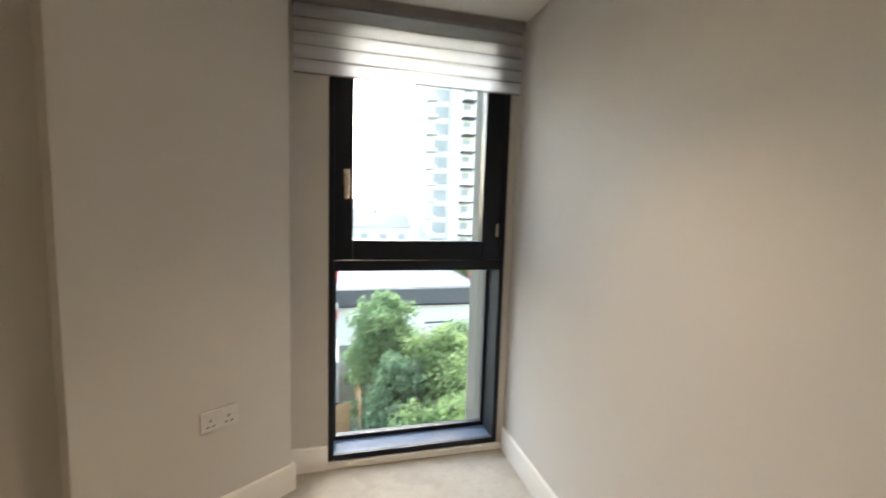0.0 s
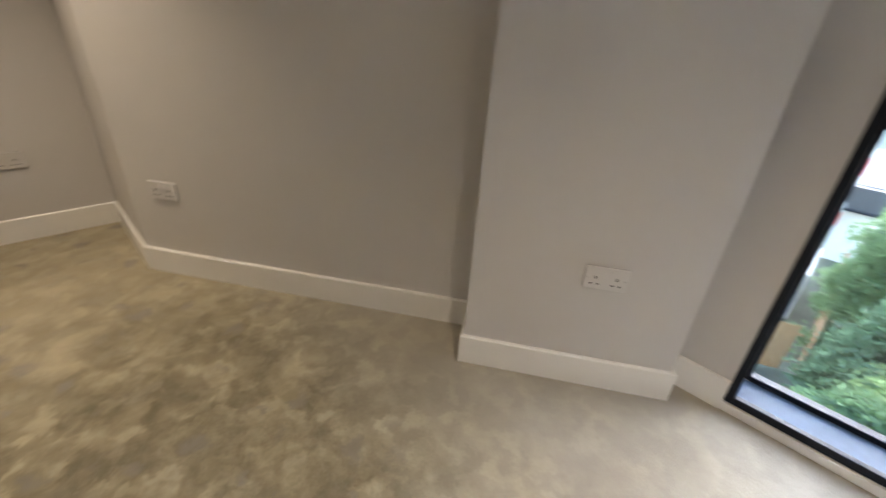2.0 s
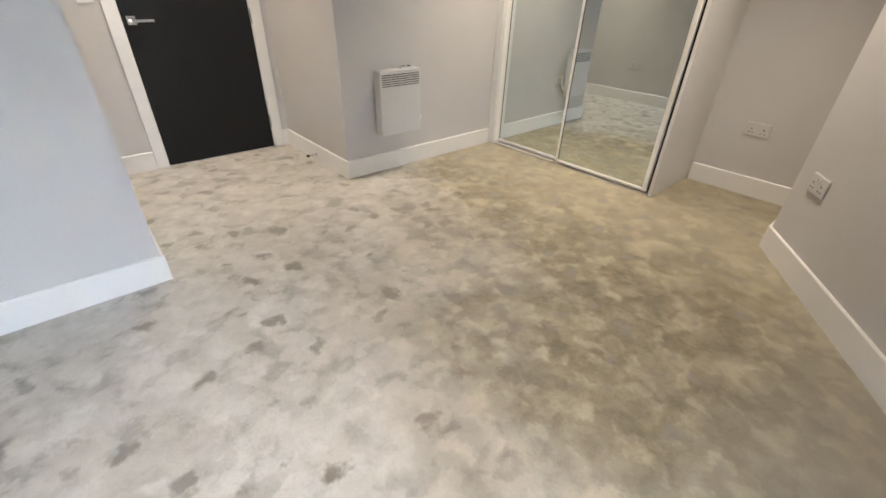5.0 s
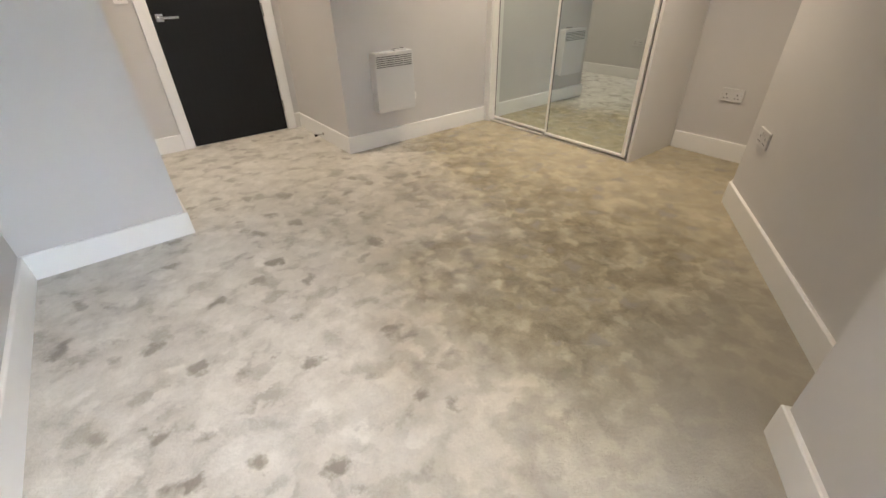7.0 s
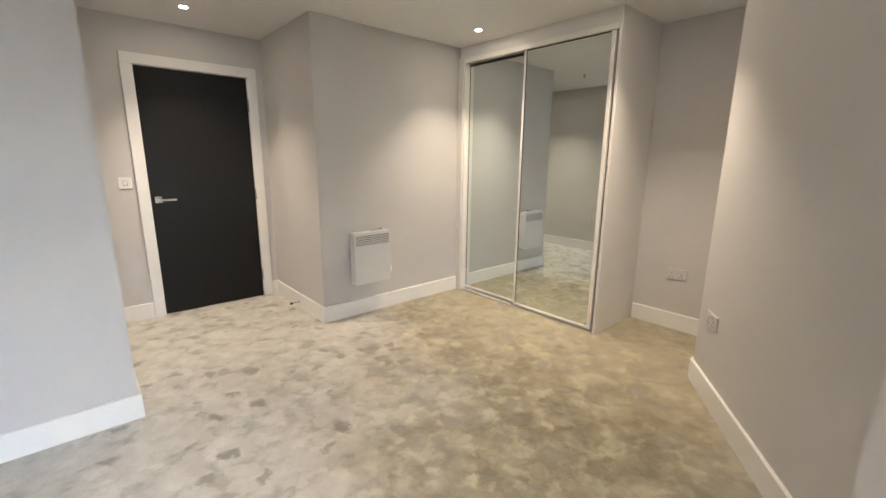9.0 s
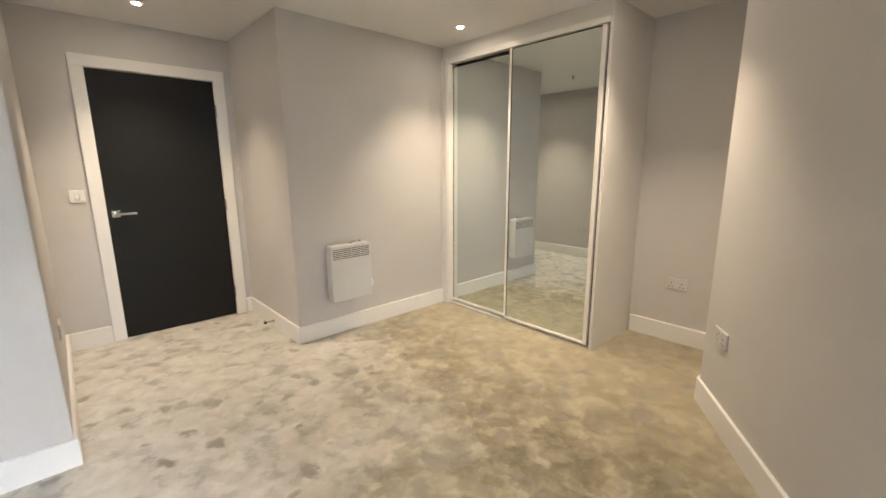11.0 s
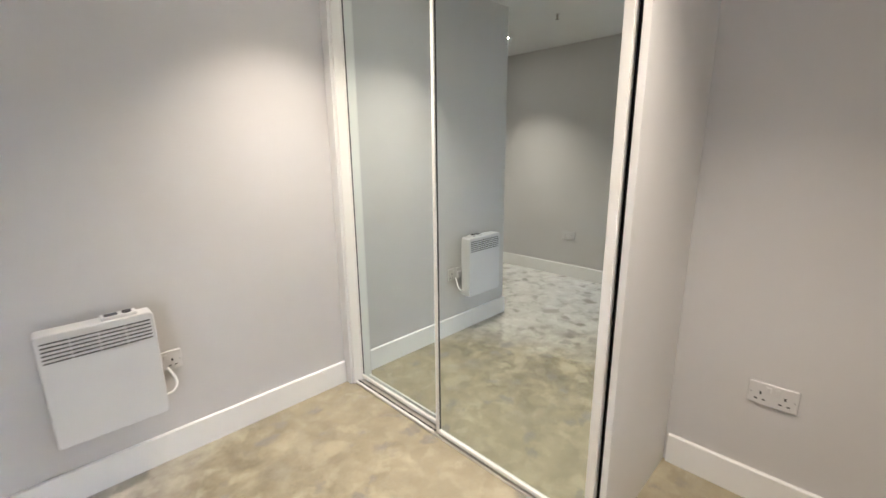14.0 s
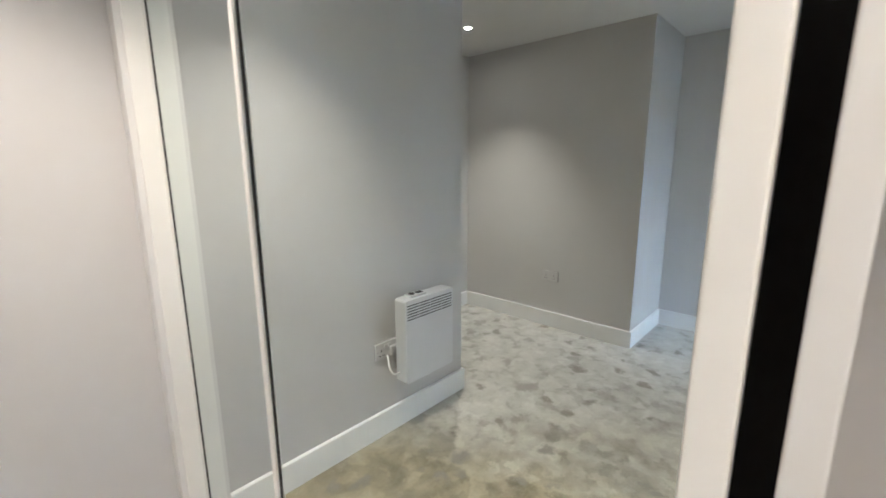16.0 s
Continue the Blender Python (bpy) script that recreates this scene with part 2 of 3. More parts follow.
BARK = simple("bark", (0.10, 0.075, 0.055), 0.9, vary=0.25, scale=14, bump=0.5)
CAR_SILVER = simple("car_silver", (0.55, 0.57, 0.60), 0.25, 0.4)
CAR_BLUE = simple("car_dark_blue", (0.03, 0.05, 0.10), 0.25, 0.2)
CAR_GLASS = simple("car_glass", (0.02, 0.025, 0.03), 0.08)
TYRE = simple("tyre", (0.02, 0.02, 0.02), 0.85)
VAN_GREY = simple("van_paint", (0.30, 0.31, 0.32), 0.4, vary=0.05)
PALE_TOWN = simple("pale_town", (0.52, 0.505, 0.48), 0.85, vary=0.1, scale=0.1)
LEAF_A = leaf_material("leaf_green", (0.095, 0.165, 0.085), (0.14, 0.225, 0.115))
LEAF_B = leaf_material("leaf_light", (0.12, 0.19, 0.085), (0.17, 0.25, 0.11))
LEAF_C = leaf_material("leaf_dark", (0.08, 0.15, 0.092), (0.12, 0.20, 0.118))


# ---- helpers ----
def empty(name, at=(0, 0, 0), rz=0.0, label="", category="", group="", kind=""):
    ob = new(name)
    ob.empty_display_size = 0.05
    ob.matrix_world = pose(*at, 0, 0, rz)
    return tagged(ob, label, category, group, kind)


def part(name, bm, material, parent=None, label="", smooth=False, at=(0, 0, 0)):
    """Links a bmesh as one mesh object, under a thing if one is given."""
    me = bpy.data.meshes.new(name)
    bmesh.ops.recalc_face_normals(bm, faces=bm.faces)
    bm.to_mesh(me)
    bm.free()
    me.materials.append(material)
    for p in me.polygons:
        p.use_smooth = smooth
    ob = new(name, me)
    ob.location = at
    if parent is not None:
        ob.parent = parent
    return tagged(ob, label)


def add_box(bm, lo, hi, bevel=0.0, segments=2, m=None):
    out = bmesh.ops.create_cube(bm, size=1.0)
    size = [b - a for a, b in zip(lo, hi)]
    mid = [(a + b) / 2 for a, b in zip(lo, hi)]
    vs = out["verts"]
    for v in vs:
        v.co = Vector([c * s + o for c, s, o in zip(v.co, size, mid)])
    if bevel:
        edges = list({e for v in vs for e in v.link_edges})
        made = bmesh.ops.bevel(bm, geom=edges, offset=bevel, segments=segments, affect="EDGES", profile=0.6)
        vs = list({v for f in made["faces"] for v in f.verts} | {v for v in vs if v.is_valid})
    if m is not None:
        for v in vs:
            v.co = m @ v.co
    return bm


def box(lo, hi, bevel=0.0, segments=2):
    return add_box(bmesh.new(), lo, hi, bevel, segments)


def add_tube(bm, a, b, r0, r1=None, sides=16, caps=True):
    a, b = Vector(a), Vector(b)
    q = (b - a).to_track_quat("Z", "Y").to_matrix().to_4x4()
    bmesh.ops.create_cone(bm, cap_ends=caps, segments=sides, radius1=r0, radius2=r0 if r1 is None else r1, depth=(b - a).length,
                          matrix=Matrix.Translation((a + b) / 2) @ q)
    return bm


def tube(a, b, r0, r1=None, sides=16):
    return add_tube(bmesh.new(), a, b, r0, r1, sides)


def prism(points, z0, z1, bm=None):
    """An upright solid over a plan outline."""
    bm = bm or bmesh.new()
    low = [bm.verts.new((x, y, z0)) for x, y in points]
    top = [bm.verts.new((x, y, z1)) for x, y in points]
    bm.faces.new(low[::-1])
    bm.faces.new(top)
    for i in range(len(points)):
        j = (i + 1) % len(points)
        bm.faces.new((low[i], low[j], top[j], top[i]))
    return bm


def rounded_plate(w, h, d, r, bm=None, steps=5):
    """A plate in the xz plane with rounded corners, from y=0 back to y=d."""
    bm = bm or bmesh.new()
    outline = []
    for cx, cz, a0 in ((w / 2 - r, h / 2 - r, 0), (-w / 2 + r, h / 2 - r, 90), (-w / 2 + r, -h / 2 + r, 180), (w / 2 - r, -h / 2 + r, 270)):
        for i in range(steps + 1):
            a = radians(a0 + 90 * i / steps)
            outline.append((cx + r * math.cos(a), cz + r * math.sin(a)))
    c = min(0.003, d * 0.3)
    rings = []
    for y, inset in ((0, c), (c, 0), (d, 0)):
        rings.append([bm.verts.new((x * (1 - 2 * inset / w), y, z * (1 - 2 * inset / h))) for x, z in outline])
    bm.faces.new(rings[0])
    bm.faces.new(rings[-1][::-1])
    for a, b in zip(rings, rings[1:]):
        for i in range(len(outline)):
            j = (i + 1) % len(outline)
            bm.faces.new((a[i], b[i], b[j], a[j]))
    return bm


def curve_part(name, points, radius, material, parent, label=""):
    """A round cable through the points, as a mesh."""
    bm = bmesh.new()
    pts = [Vector(p) for p in points]
    smooth = []
    for i in range(len(pts) - 1):
        p0, p1, p2, p3 = pts[max(i - 1, 0)], pts[i], pts[i + 1], pts[min(i + 2, len(pts) - 1)]
        for k in range(6):
            t = k / 6
            smooth.append(0.5 * ((2 * p1) + (p2 - p0) * t + (2 * p0 - 5 * p1 + 4 * p2 - p3) * t * t + (3 * p1 - p0 - 3 * p2 + p3) * t ** 3))
    smooth.append(pts[-1])
    rings = []
    for i, p in enumerate(smooth):
        way = (smooth[min(i + 1, len(smooth) - 1)] - smooth[max(i - 1, 0)]).normalized()
        side = way.cross(Vector((0.3, 0.9, 0.2))).normalized()
        up = way.cross(side)
        rings.append([bm.verts.new(p + radius * (math.cos(a) * side + math.sin(a) * up)) for a in [k * math.tau / 8 for k in range(8)]])
    for a, b in zip(rings, rings[1:]):
        for i in range(8):
            bm.faces.new((a[i], a[(i + 1) % 8], b[(i + 1) % 8], b[i]))
    return part(name, bm, material, parent, label, smooth=True)


# ---- plan: inner wall faces, anticlockwise, the room on the left hand ----
T = 0.016                      # skirting thickness
SLANT = radians(34.4)
ALONG = Vector((math.cos(SLANT), math.sin(SLANT)))
BACK = Vector((-math.sin(SLANT), math.cos(SLANT)))
EAST, WIN_Y, FAR, DOOR_Y, HEAT_Y = 1.145, 2.44, -2.966, -2.25, -1.216
STUB_X, STUB_Y, ALC_X = 0.444, -0.649, -0.866
pier_r = Vector((-0.001, 2.300)) + BACK * T
pier_l = Vector((-0.653, 1.852)) + BACK * T
wall_a0 = Vector((-1.3, 1.70)) + BACK * T
RETURN_Y = 1.096


def on_wall_a(s):
    return wall_a0 + ALONG * s


corner_s = (RETURN_Y - wall_a0.y) / ALONG.y
cv = on_wall_a(corner_s)
pier_back = wall_a0 + ALONG * (pier_l - wall_a0).dot(ALONG)
pier_win = pier_r + BACK * ((WIN_Y - pier_r.y) / BACK.y)
PLAN = [Vector(p) for p in ((EAST, STUB_Y), (EAST, WIN_Y), pier_win, pier_r, pier_l, pier_back, cv, (FAR, RETURN_Y), (FAR, HEAT_Y),
                            (ALC_X, HEAT_Y), (ALC_X, DOOR_Y), (STUB_X, DOOR_Y), (STUB_X, STUB_Y))]


def offset(i, d):
    """Corner i of the plan moved d metres into the room (negative: out of it), mitred."""
    p0, p1, p2 = PLAN[i - 1], PLAN[i], PLAN[(i + 1) % len(PLAN)]
    a, b = (p1 - p0).normalized(), (p2 - p1).normalized()
    na, nb = Vector((-a.y, a.x)), Vector((-b.y, b.x))
    m = (na + nb).normalized()
    return p1 + m * (d / m.dot(na))


# ---- camera-independent large structure ----
outline = [offset(i, -0.06) for i in range(len(PLAN))]
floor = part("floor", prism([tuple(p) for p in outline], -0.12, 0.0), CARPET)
tagged(floor, "silver-beige cut-pile carpet with brushed patches, footprints and painted light and shade", "carpet", kind="structure")
ceiling = part("ceiling", prism([tuple(p) for p in outline], CEIL, CEIL + 0.15), CEILING)
tagged(ceiling, "plain white painted plaster ceiling", "ceiling", kind="structure")

WIN_L, WIN_R, WIN_T = 0.160, 1.105, 2.32
DOOR_L, DOOR_R, DOOR_T = 0.092, -0.724, 2.014
WALL_D = 0.12


def wall(name, i, label):
    j = (i + 1) % len(PLAN)
    pts = [PLAN[i], offset(i, -WALL_D), offset(j, -WALL_D), PLAN[j]]
    ob = part(name, prism([tuple(p) for p in pts], 0.0, CEIL), PAINT)
    return tagged(ob, label, "wall", kind="structure")


for i, name in ((0, "wall_east"), (3, "wall_pier_front"), (2, "wall_pier_side"), (4, "wall_pier_back"), (5, "wall_slanted"), (6, "wall_return"),
                (7, "wall_west"), (8, "wall_heater"), (9, "wall_alcove"), (11, "wall_stub_west"), (12, "wall_stub_north")):
    wall(name, i, "light warm-grey painted plaster wall")

# window wall: pieces round the opening, with the thick outer skin beyond
WALL_OUT = 2.93
bm = bmesh.new()
x0 = pier_win.x - 0.25
add_box(bm, (x0, WIN_Y, -0.0), (WIN_L, WIN_Y + 0.21, CEIL))
add_box(bm, (WIN_R, WIN_Y, 0.0), (EAST + 0.12, WIN_Y + 0.21, CEIL))
add_box(bm, (WIN_L, WIN_Y, WIN_T), (WIN_R, WIN_Y + 0.21, CEIL))
add_box(bm, (WIN_L, WIN_Y, -0.2), (WIN_R, WIN_Y + 0.21, 0.0))
wall_window = tagged(part("wall_window", bm, PAINT), "light warm-grey painted wall round a tall window", "wall", kind="structure")
bm = bmesh.new()
add_box(bm, (-4.5, WIN_Y + 0.214, GROUND), (WIN_L - 0.02, WALL_OUT, 6))
add_box(bm, (WIN_R - 0.03, WIN_Y + 0.214, GROUND), (4.5, WALL_OUT, 6))
add_box(bm, (WIN_L - 0.02, WIN_Y + 0.214, WIN_T + 0.02), (WIN_R - 0.03, WALL_OUT, 6))
add_box(bm, (WIN_L - 0.02, WIN_Y + 0.214, GROUND), (WIN_R - 0.03, WIN_Y + 0.26, -0.03))
tagged(part("wall_outer_skin", bm, CONCRETE), "beige rendered outer wall with a deep window reveal", "wall", kind="structure")

# door wall
bm = bmesh.new()
add_box(bm, (ALC_X - 0.12, DOOR_Y - WALL_D, 0), (DOOR_R - 0.03, DOOR_Y, CEIL))
add_box(bm, (DOOR_L + 0.03, DOOR_Y - WALL_D, 0), (STUB_X + 0.12, DOOR_Y, CEIL))
add_box(bm, (DOOR_R - 0.03, DOOR_Y - WALL_D, DOOR_T + 0.03), (DOOR_L + 0.03, DOOR_Y, CEIL))
tagged(part("wall_door", bm, PAINT), "light warm-grey painted wall holding a black door", "wall", kind="structure")
tagged(part("wall_beyond_door", box((ALC_X - 0.1, DOOR_Y - 0.3, 0), (STUB_X + 0.1, DOOR_Y - 0.2, CEIL)), PAINT), "plain wall behind the closed door", "wall", kind="structure")


# ---- skirting boards ----
SKIRT_H = 0.132


def skirting(p, q, ends):
    """A board from plan point p to q along a wall; ends: its room-side corners."""
    bm = bmesh.new()
    c = 0.004
    rings = []
    for wallside, roomside in ((p, ends[0]), (q, ends[1])):
        w, r = Vector(wallside), Vector(roomside)
        k = w.lerp(r, 1 - c / T)
        rings.append([bm.verts.new((*w, 0.0)), bm.verts.new((*r, 0.0)), bm.verts.new((*r, SKIRT_H - c)), bm.verts.new((*k, SKIRT_H)), bm.verts.new((*w, SKIRT_H))])
    bm.faces.new(rings[0][::-1])
    bm.faces.new(rings[1])
    for i in range(5):
        j = (i + 1) % 5
        bm.faces.new((rings[0][i], rings[0][j], rings[1][j], rings[1][i]))
    ob = part("baseboard", bm, WHITE)
    return tagged(ob, "white satin-painted square-edged skirting board", "skirting board", kind="structure")


def skirt_edge(i, start=None, stop=None):
    """Skirting along plan edge i, cut short where start or stop (plan points on the wall) are given."""
    j = (i + 1) % len(PLAN)
    a, b = PLAN[i], PLAN[j]
    d = (b - a).normalized()
    n = Vector((-d.y, d.x)) * T
    p, pe = (a, offset(i, T)) if start is None else (Vector(start), Vector(start) + n)
    q, qe = (b, offset(j, T)) if stop is None else (Vector(stop), Vector(stop) + n)
    skirting(p, q, (pe, qe))


WARD_FRONT = -2.362
WARD_SIDE = 0.362
for i in (0, 3, 2, 4, 5, 6, 9, 11, 12):
    skirt_edge(i)
skirt_edge(1, start=(WIN_L, WIN_Y))
skirt_edge(7, stop=(FAR, WARD_SIDE + 0.012))
skirt_edge(8, start=(WARD_FRONT + 0.032, HEAT_Y))
skirt_edge(10, stop=(DOOR_R - 0.085, DOOR_Y))
skirt_edge(10, start=(DOOR_L + 0.085, DOOR_Y))

# ---- window ----
window = empty("window_1", ((WIN_L + WIN_R) / 2, WIN_Y, 0), 0, "tall black-framed window, tilting sash over a fixed low pane", "window", kind="structure")
wx = (WIN_R - WIN_L) / 2
DEEP = 0.20


def win_box(name, lo, hi, mat=WINDOW_BLACK, bevel=0.003, label=""):
    return part(name, box(lo, hi, bevel), mat, window, label)


win_box("window_sill", (-wx - 0.003, -0.012, 0.0), (wx + 0.028, DEEP, 0.038), WHITE, 0.004, "thin white sill strip at carpet level")
JAMB = 0.028
win_box("window_jamb", (-wx, -0.004, 0.04), (-wx + JAMB, DEEP, WIN_T))
win_box("window_jamb", (wx - JAMB, -0.004, 0.04), (wx, DEEP, WIN_T))
win_box("window_head", (-wx + JAMB, -0.004, WIN_T - 0.05), (wx - JAMB, DEEP, WIN_T))
win_box("window_foot", (-wx + JAMB, -0.004, 0.04), (wx - JAMB, 0.02, 0.072))
win_box("window_ledge", (-wx + JAMB, 0.02, 0.04), (wx - JAMB, 0.155, 0.066), WINDOW_LEDGE, 0.002, "dark inner ledge, tinted blue for the reflected sky")
win_box("window_transom", (-wx + JAMB, 0.0, 1.052), (wx - JAMB, DEEP, 1.105))
# fixed lower light, set deep
GL = 0.165
for name, lo, hi in (("pane_bead", (-wx + JAMB, GL - 0.012, 0.066), (-wx + JAMB + 0.012, GL + 0.03, 1.052)),
                     ("pane_bead", (wx - JAMB - 0.016, GL - 0.012, 0.066), (wx - JAMB, GL + 0.03, 1.052)),
                     ("pane_bead", (-wx + JAMB + 0.012, GL - 0.012, 0.04), (wx - JAMB - 0.016, GL + 0.03, 0.088))):
    win_box(name, lo, hi)
pane = win_box("pane", (-wx + JAMB + 0.004, GL, 0.07), (wx - JAMB - 0.004, GL + 0.006, 1.05), GLASS, 0.0, "clear lower pane")
pane.visible_shadow = False
# tilting upper sash
SASH = empty("sash", (0, 0, 0))
SASH.parent = window
SW = 0.096
sx0, sx1, sz0, sz1 = -wx + JAMB - 0.004, wx - JAMB + 0.004, 1.108, WIN_T - 0.046
for name, lo, hi in (("sash_stile", (sx0, 0.004, sz0), (sx0 + SW, 0.075, sz1)), ("sash_stile", (sx1 - SW - 0.012, 0.004, sz0), (sx1, 0.075, sz1)),
                     ("sash_rail", (sx0 + SW, 0.004, sz0), (sx1 - SW - 0.012, 0.075, sz0 + 0.102)), ("sash_rail", (sx0 + SW, 0.004, sz1 - 0.045), (sx1 - SW - 0.012, 0.075, sz1))):
    part(name, box(lo, hi, 0.006), WINDOW_BLACK, SASH)
pane = part("pane", box((sx0 + SW - 0.01, 0.045, sz0 + 0.085), (sx1 - SW - 0.002, 0.051, sz1 - 0.03)), GLASS, SASH, "clear upper pane")
pane.visible_shadow = False
hx = sx0 + 0.062
handle = part("window_handle", add_box(box((hx - 0.014, -0.006, 1.49), (hx + 0.014, 0.004, 1.565), 0.003), (hx - 0.011, -0.034, 1.415), (hx + 0.011, -0.018, 1.545), 0.006), CHROME, SASH, "satin metal lever handle")
part("hinge", box((sx1 - 0.035, -0.010, 1.235), (sx1 - 0.019, 0.004, 1.31), 0.003), CHROME, SASH, "small metal sash hinge")

# ---- blind ----
blind = empty("window_blind", (0.57, WIN_Y - 0.05, CEIL), 0, "grey pleated fabric blind raised over the window top", "blind")
BL, BR = -0.575, 0.565
part("headrail", box((BL, -0.03, -0.055), (BR, 0.035, -0.002), 0.004), BLIND_DARK, blind, "grey head rail under the ceiling")
pleats = 5
z = -0.055
for k in range(pleats):
    h = 0.062
    bm = bmesh.new()
    rows = []
    for s in range(7):
        u = s / 6
        bulge = -0.016 * math.sin(math.pi * u) - 0.004 * k
        rows.append([bm.verts.new((x, bulge + 0.003 * math.sin(9 * x + k), z - h * u)) for x in [BL + 0.01 + (BR - BL - 0.02) * j / 24 for j in range(25)]])
    for a, b in zip(rows, rows[1:]):
        for j in range(24):
            bm.faces.new((a[j], a[j + 1], b[j + 1], b[j]))
    pleat = part("pleat", bm, BLIND, blind, smooth=True)
    bm = box((BL + 0.01, -0.006 - 0.004 * k, z - h - 0.003), (BR - 0.01, 0.002 - 0.004 * k, z - h + 0.003), 0.001)
    part("seam", bm, BLIND_DARK, blind, "dark seam between pleats")
    z -= h
part("cord", tube((BR - 0.012, -0.03, -0.05), (BR - 0.012, -0.03, -0.93), 0.0035), PLASTIC, blind, "pale hanging control wand")

# ---- door ----
door = empty("door_1", ((DOOR_L + DOOR_R) / 2, DOOR_Y, 0), 0, "closed flush black door in a white frame", "door", kind="structure")
dw = (DOOR_L - DOOR_R) / 2
part("leaf", box((-dw + 0.003, -0.046, 0.006), (dw - 0.003, -0.004, DOOR_T - 0.004), 0.002), BLACK_DOOR, door, "flush satin-black leaf")
for a, b in ((dw, dw + 0.03), (-dw - 0.03, -dw)):
    part("door_lining", box((a, -WALL_D, 0), (b, 0.0, DOOR_T + 0.03), 0.002), WHITE, door)
part("door_lining", box((-dw, -WALL_D, DOOR_T), (dw, 0.0, DOOR_T + 0.03), 0.002), WHITE, door)
AW = 0.082
for a, b in ((dw + 0.004, dw + AW), (-dw - AW, -dw - 0.004)):
    part("architrave", box((a, 0.0, 0), (b, 0.018, DOOR_T + 0.0035), 0.003), WHITE, door, "square white architrave")
part("architrave", box((-dw - AW, 0.0, DOOR_T + 0.004), (dw + AW, 0.018, DOOR_T + AW), 0.003), WHITE, door, "square white architrave")
lever = part("door_handle", box((dw - 0.078, -0.004, 0.957), (dw - 0.026, 0.006, 1.009), 0.002), CHROME, door, "square-rose polished steel lever")
bm = tube((dw - 0.052, 0.006, 0.983), (dw - 0.052, 0.045, 0.983), 0.009)
add_box(bm, (dw - 0.175, 0.038, 0.974), (dw - 0.043, 0.052, 0.992), 0.003)
part("lever", bm, CHROME, lever)
for hz in (0.22, 1.0, 1.78):
    bm = tube((-dw - 0.002, 0.008, hz - 0.05), (-dw - 0.002, 0.008, hz + 0.05), 0.006)
    part("hinge", bm, CHROME, door, "steel butt hinge")

# ---- wardrobe ----
ward = empty("sliding_wardrobe", (WARD_FRONT, (HEAT_Y + WARD_SIDE) / 2, 0), 0, "built-in white wardrobe with two mirrored sliding doors", "wardrobe")
y0, y1 = HEAT_Y - ward.location.y, WARD_SIDE - ward.location.y


def wpart(name, lo, hi, mat=PANEL, bevel=0.002, label="", parent=ward):
    return part(name, box(lo, hi, bevel), mat, parent, label)


DEPTH = FAR - WARD_FRONT
TOP = 2.209
wpart("side_panel", (DEPTH + 0.002, y1 - 0.022, 0.0), (0.014, y1, CEIL - 0.001), label="full-height white end panel")
wpart("header_panel", (-0.10, y0 + 0.001, TOP + 0.04), (0.006, y1 - 0.022, CEIL - 0.001), label="white panel above the doors")
wpart("jamb_post", (-0.09, y0 + 0.001, 0.0), (0.028, y0 + 0.062, TOP + 0.04), label="white wall post")
wpart("jamb_stop", (-0.09, y0 + 0.062, 0.0), (0.012, y0 + 0.076, TOP), FRAME_WHITE)
wpart("top_track", (-0.085, y0 + 0.062, TOP), (0.012, y1 - 0.022, TOP + 0.038), FRAME_WHITE, label="white top track")
wpart("bottom_track", (-0.085, y0 + 0.062, 0.0), (0.004, y1 - 0.022, 0.010), TRACK_GREY, label="low metal floor track")
wpart("track_lip", (-0.004, y0 + 0.063, 0.010), (0.008, y0 + 0.735, 0.021), FRAME_WHITE, 0.003, label="pale lip of the empty front channel")
# three black pieces stand in for shade: channel groove, end gap, unlit inside
wpart("groove_shade", (-0.020, y0 + 0.077, 0.010), (-0.010, y0 + 0.735, 0.013), SHADE_BLACK, 0, "black strip painted for the shade in the track groove")
wpart("gap_shade", (-0.075, y1 - 0.058, 0.022), (-0.05, y1 - 0.0225, TOP), SHADE_BLACK, 0, "black strip set behind the gap to paint its dark")
wpart("inner_back", (DEPTH + 0.004, y0 + 0.01, 0.03), (DEPTH + 0.02, y1 - 0.03, TOP), SHADE_BLACK, 0, "inside of the wardrobe, painted black as unlit")


def sliding_door(ya, yb, plane, left_stile, right_stile, gap, label):
    """A framed mirror; ya..yb along the wall, its glass at plane."""
    d = empty("mirror_door", (0, 0, 0))
    d.parent = ward
    tagged(d, label)
    za, zb = 0.024, TOP - gap
    part("mirror", box((plane - 0.005, ya + left_stile - 0.003, za + 0.016), (plane, yb - right_stile + 0.003, zb - 0.005)), MIRROR, d, "silvered mirror glass")
    for a, b in ((ya, ya + left_stile), (yb - right_stile, yb)):
        part("stile", box((plane - 0.022, a, za), (plane + 0.008, b, zb), 0.004, 3), FRAME_WHITE, d)
    part("rail", box((plane - 0.02, ya + 0.002, za - 0.003), (plane + 0.009, yb - 0.002, za + 0.020), 0.008, 4), FRAME_WHITE, d, "rounded pale bottom rail")
    # black line added for the shade between stile and glass
    part("stile_shade", box((plane - 0.001, ya + left_stile, za + 0.022), (plane + 0.0025, ya + left_stile + 0.004, zb - 0.009)), RUBBER_SHADE_BLACK, d, "thin black line painted for the shade beside the stile")
    # top rail coloured black to paint the shaded gap above the mirror
    part("rail", box((plane - 0.02, ya + left_stile, zb - 0.007), (plane + 0.003, yb - right_stile, zb), 0.001), RUBBER_SHADE_BLACK, d, "slim top rail, blackened for the shaded gap under the track")
    return d


cy = ward.location.y
sliding_door(-1.141 - cy, -0.44 - cy, -0.046, 0.010, 0.02, 0.022, "rear mirrored sliding door, closed")
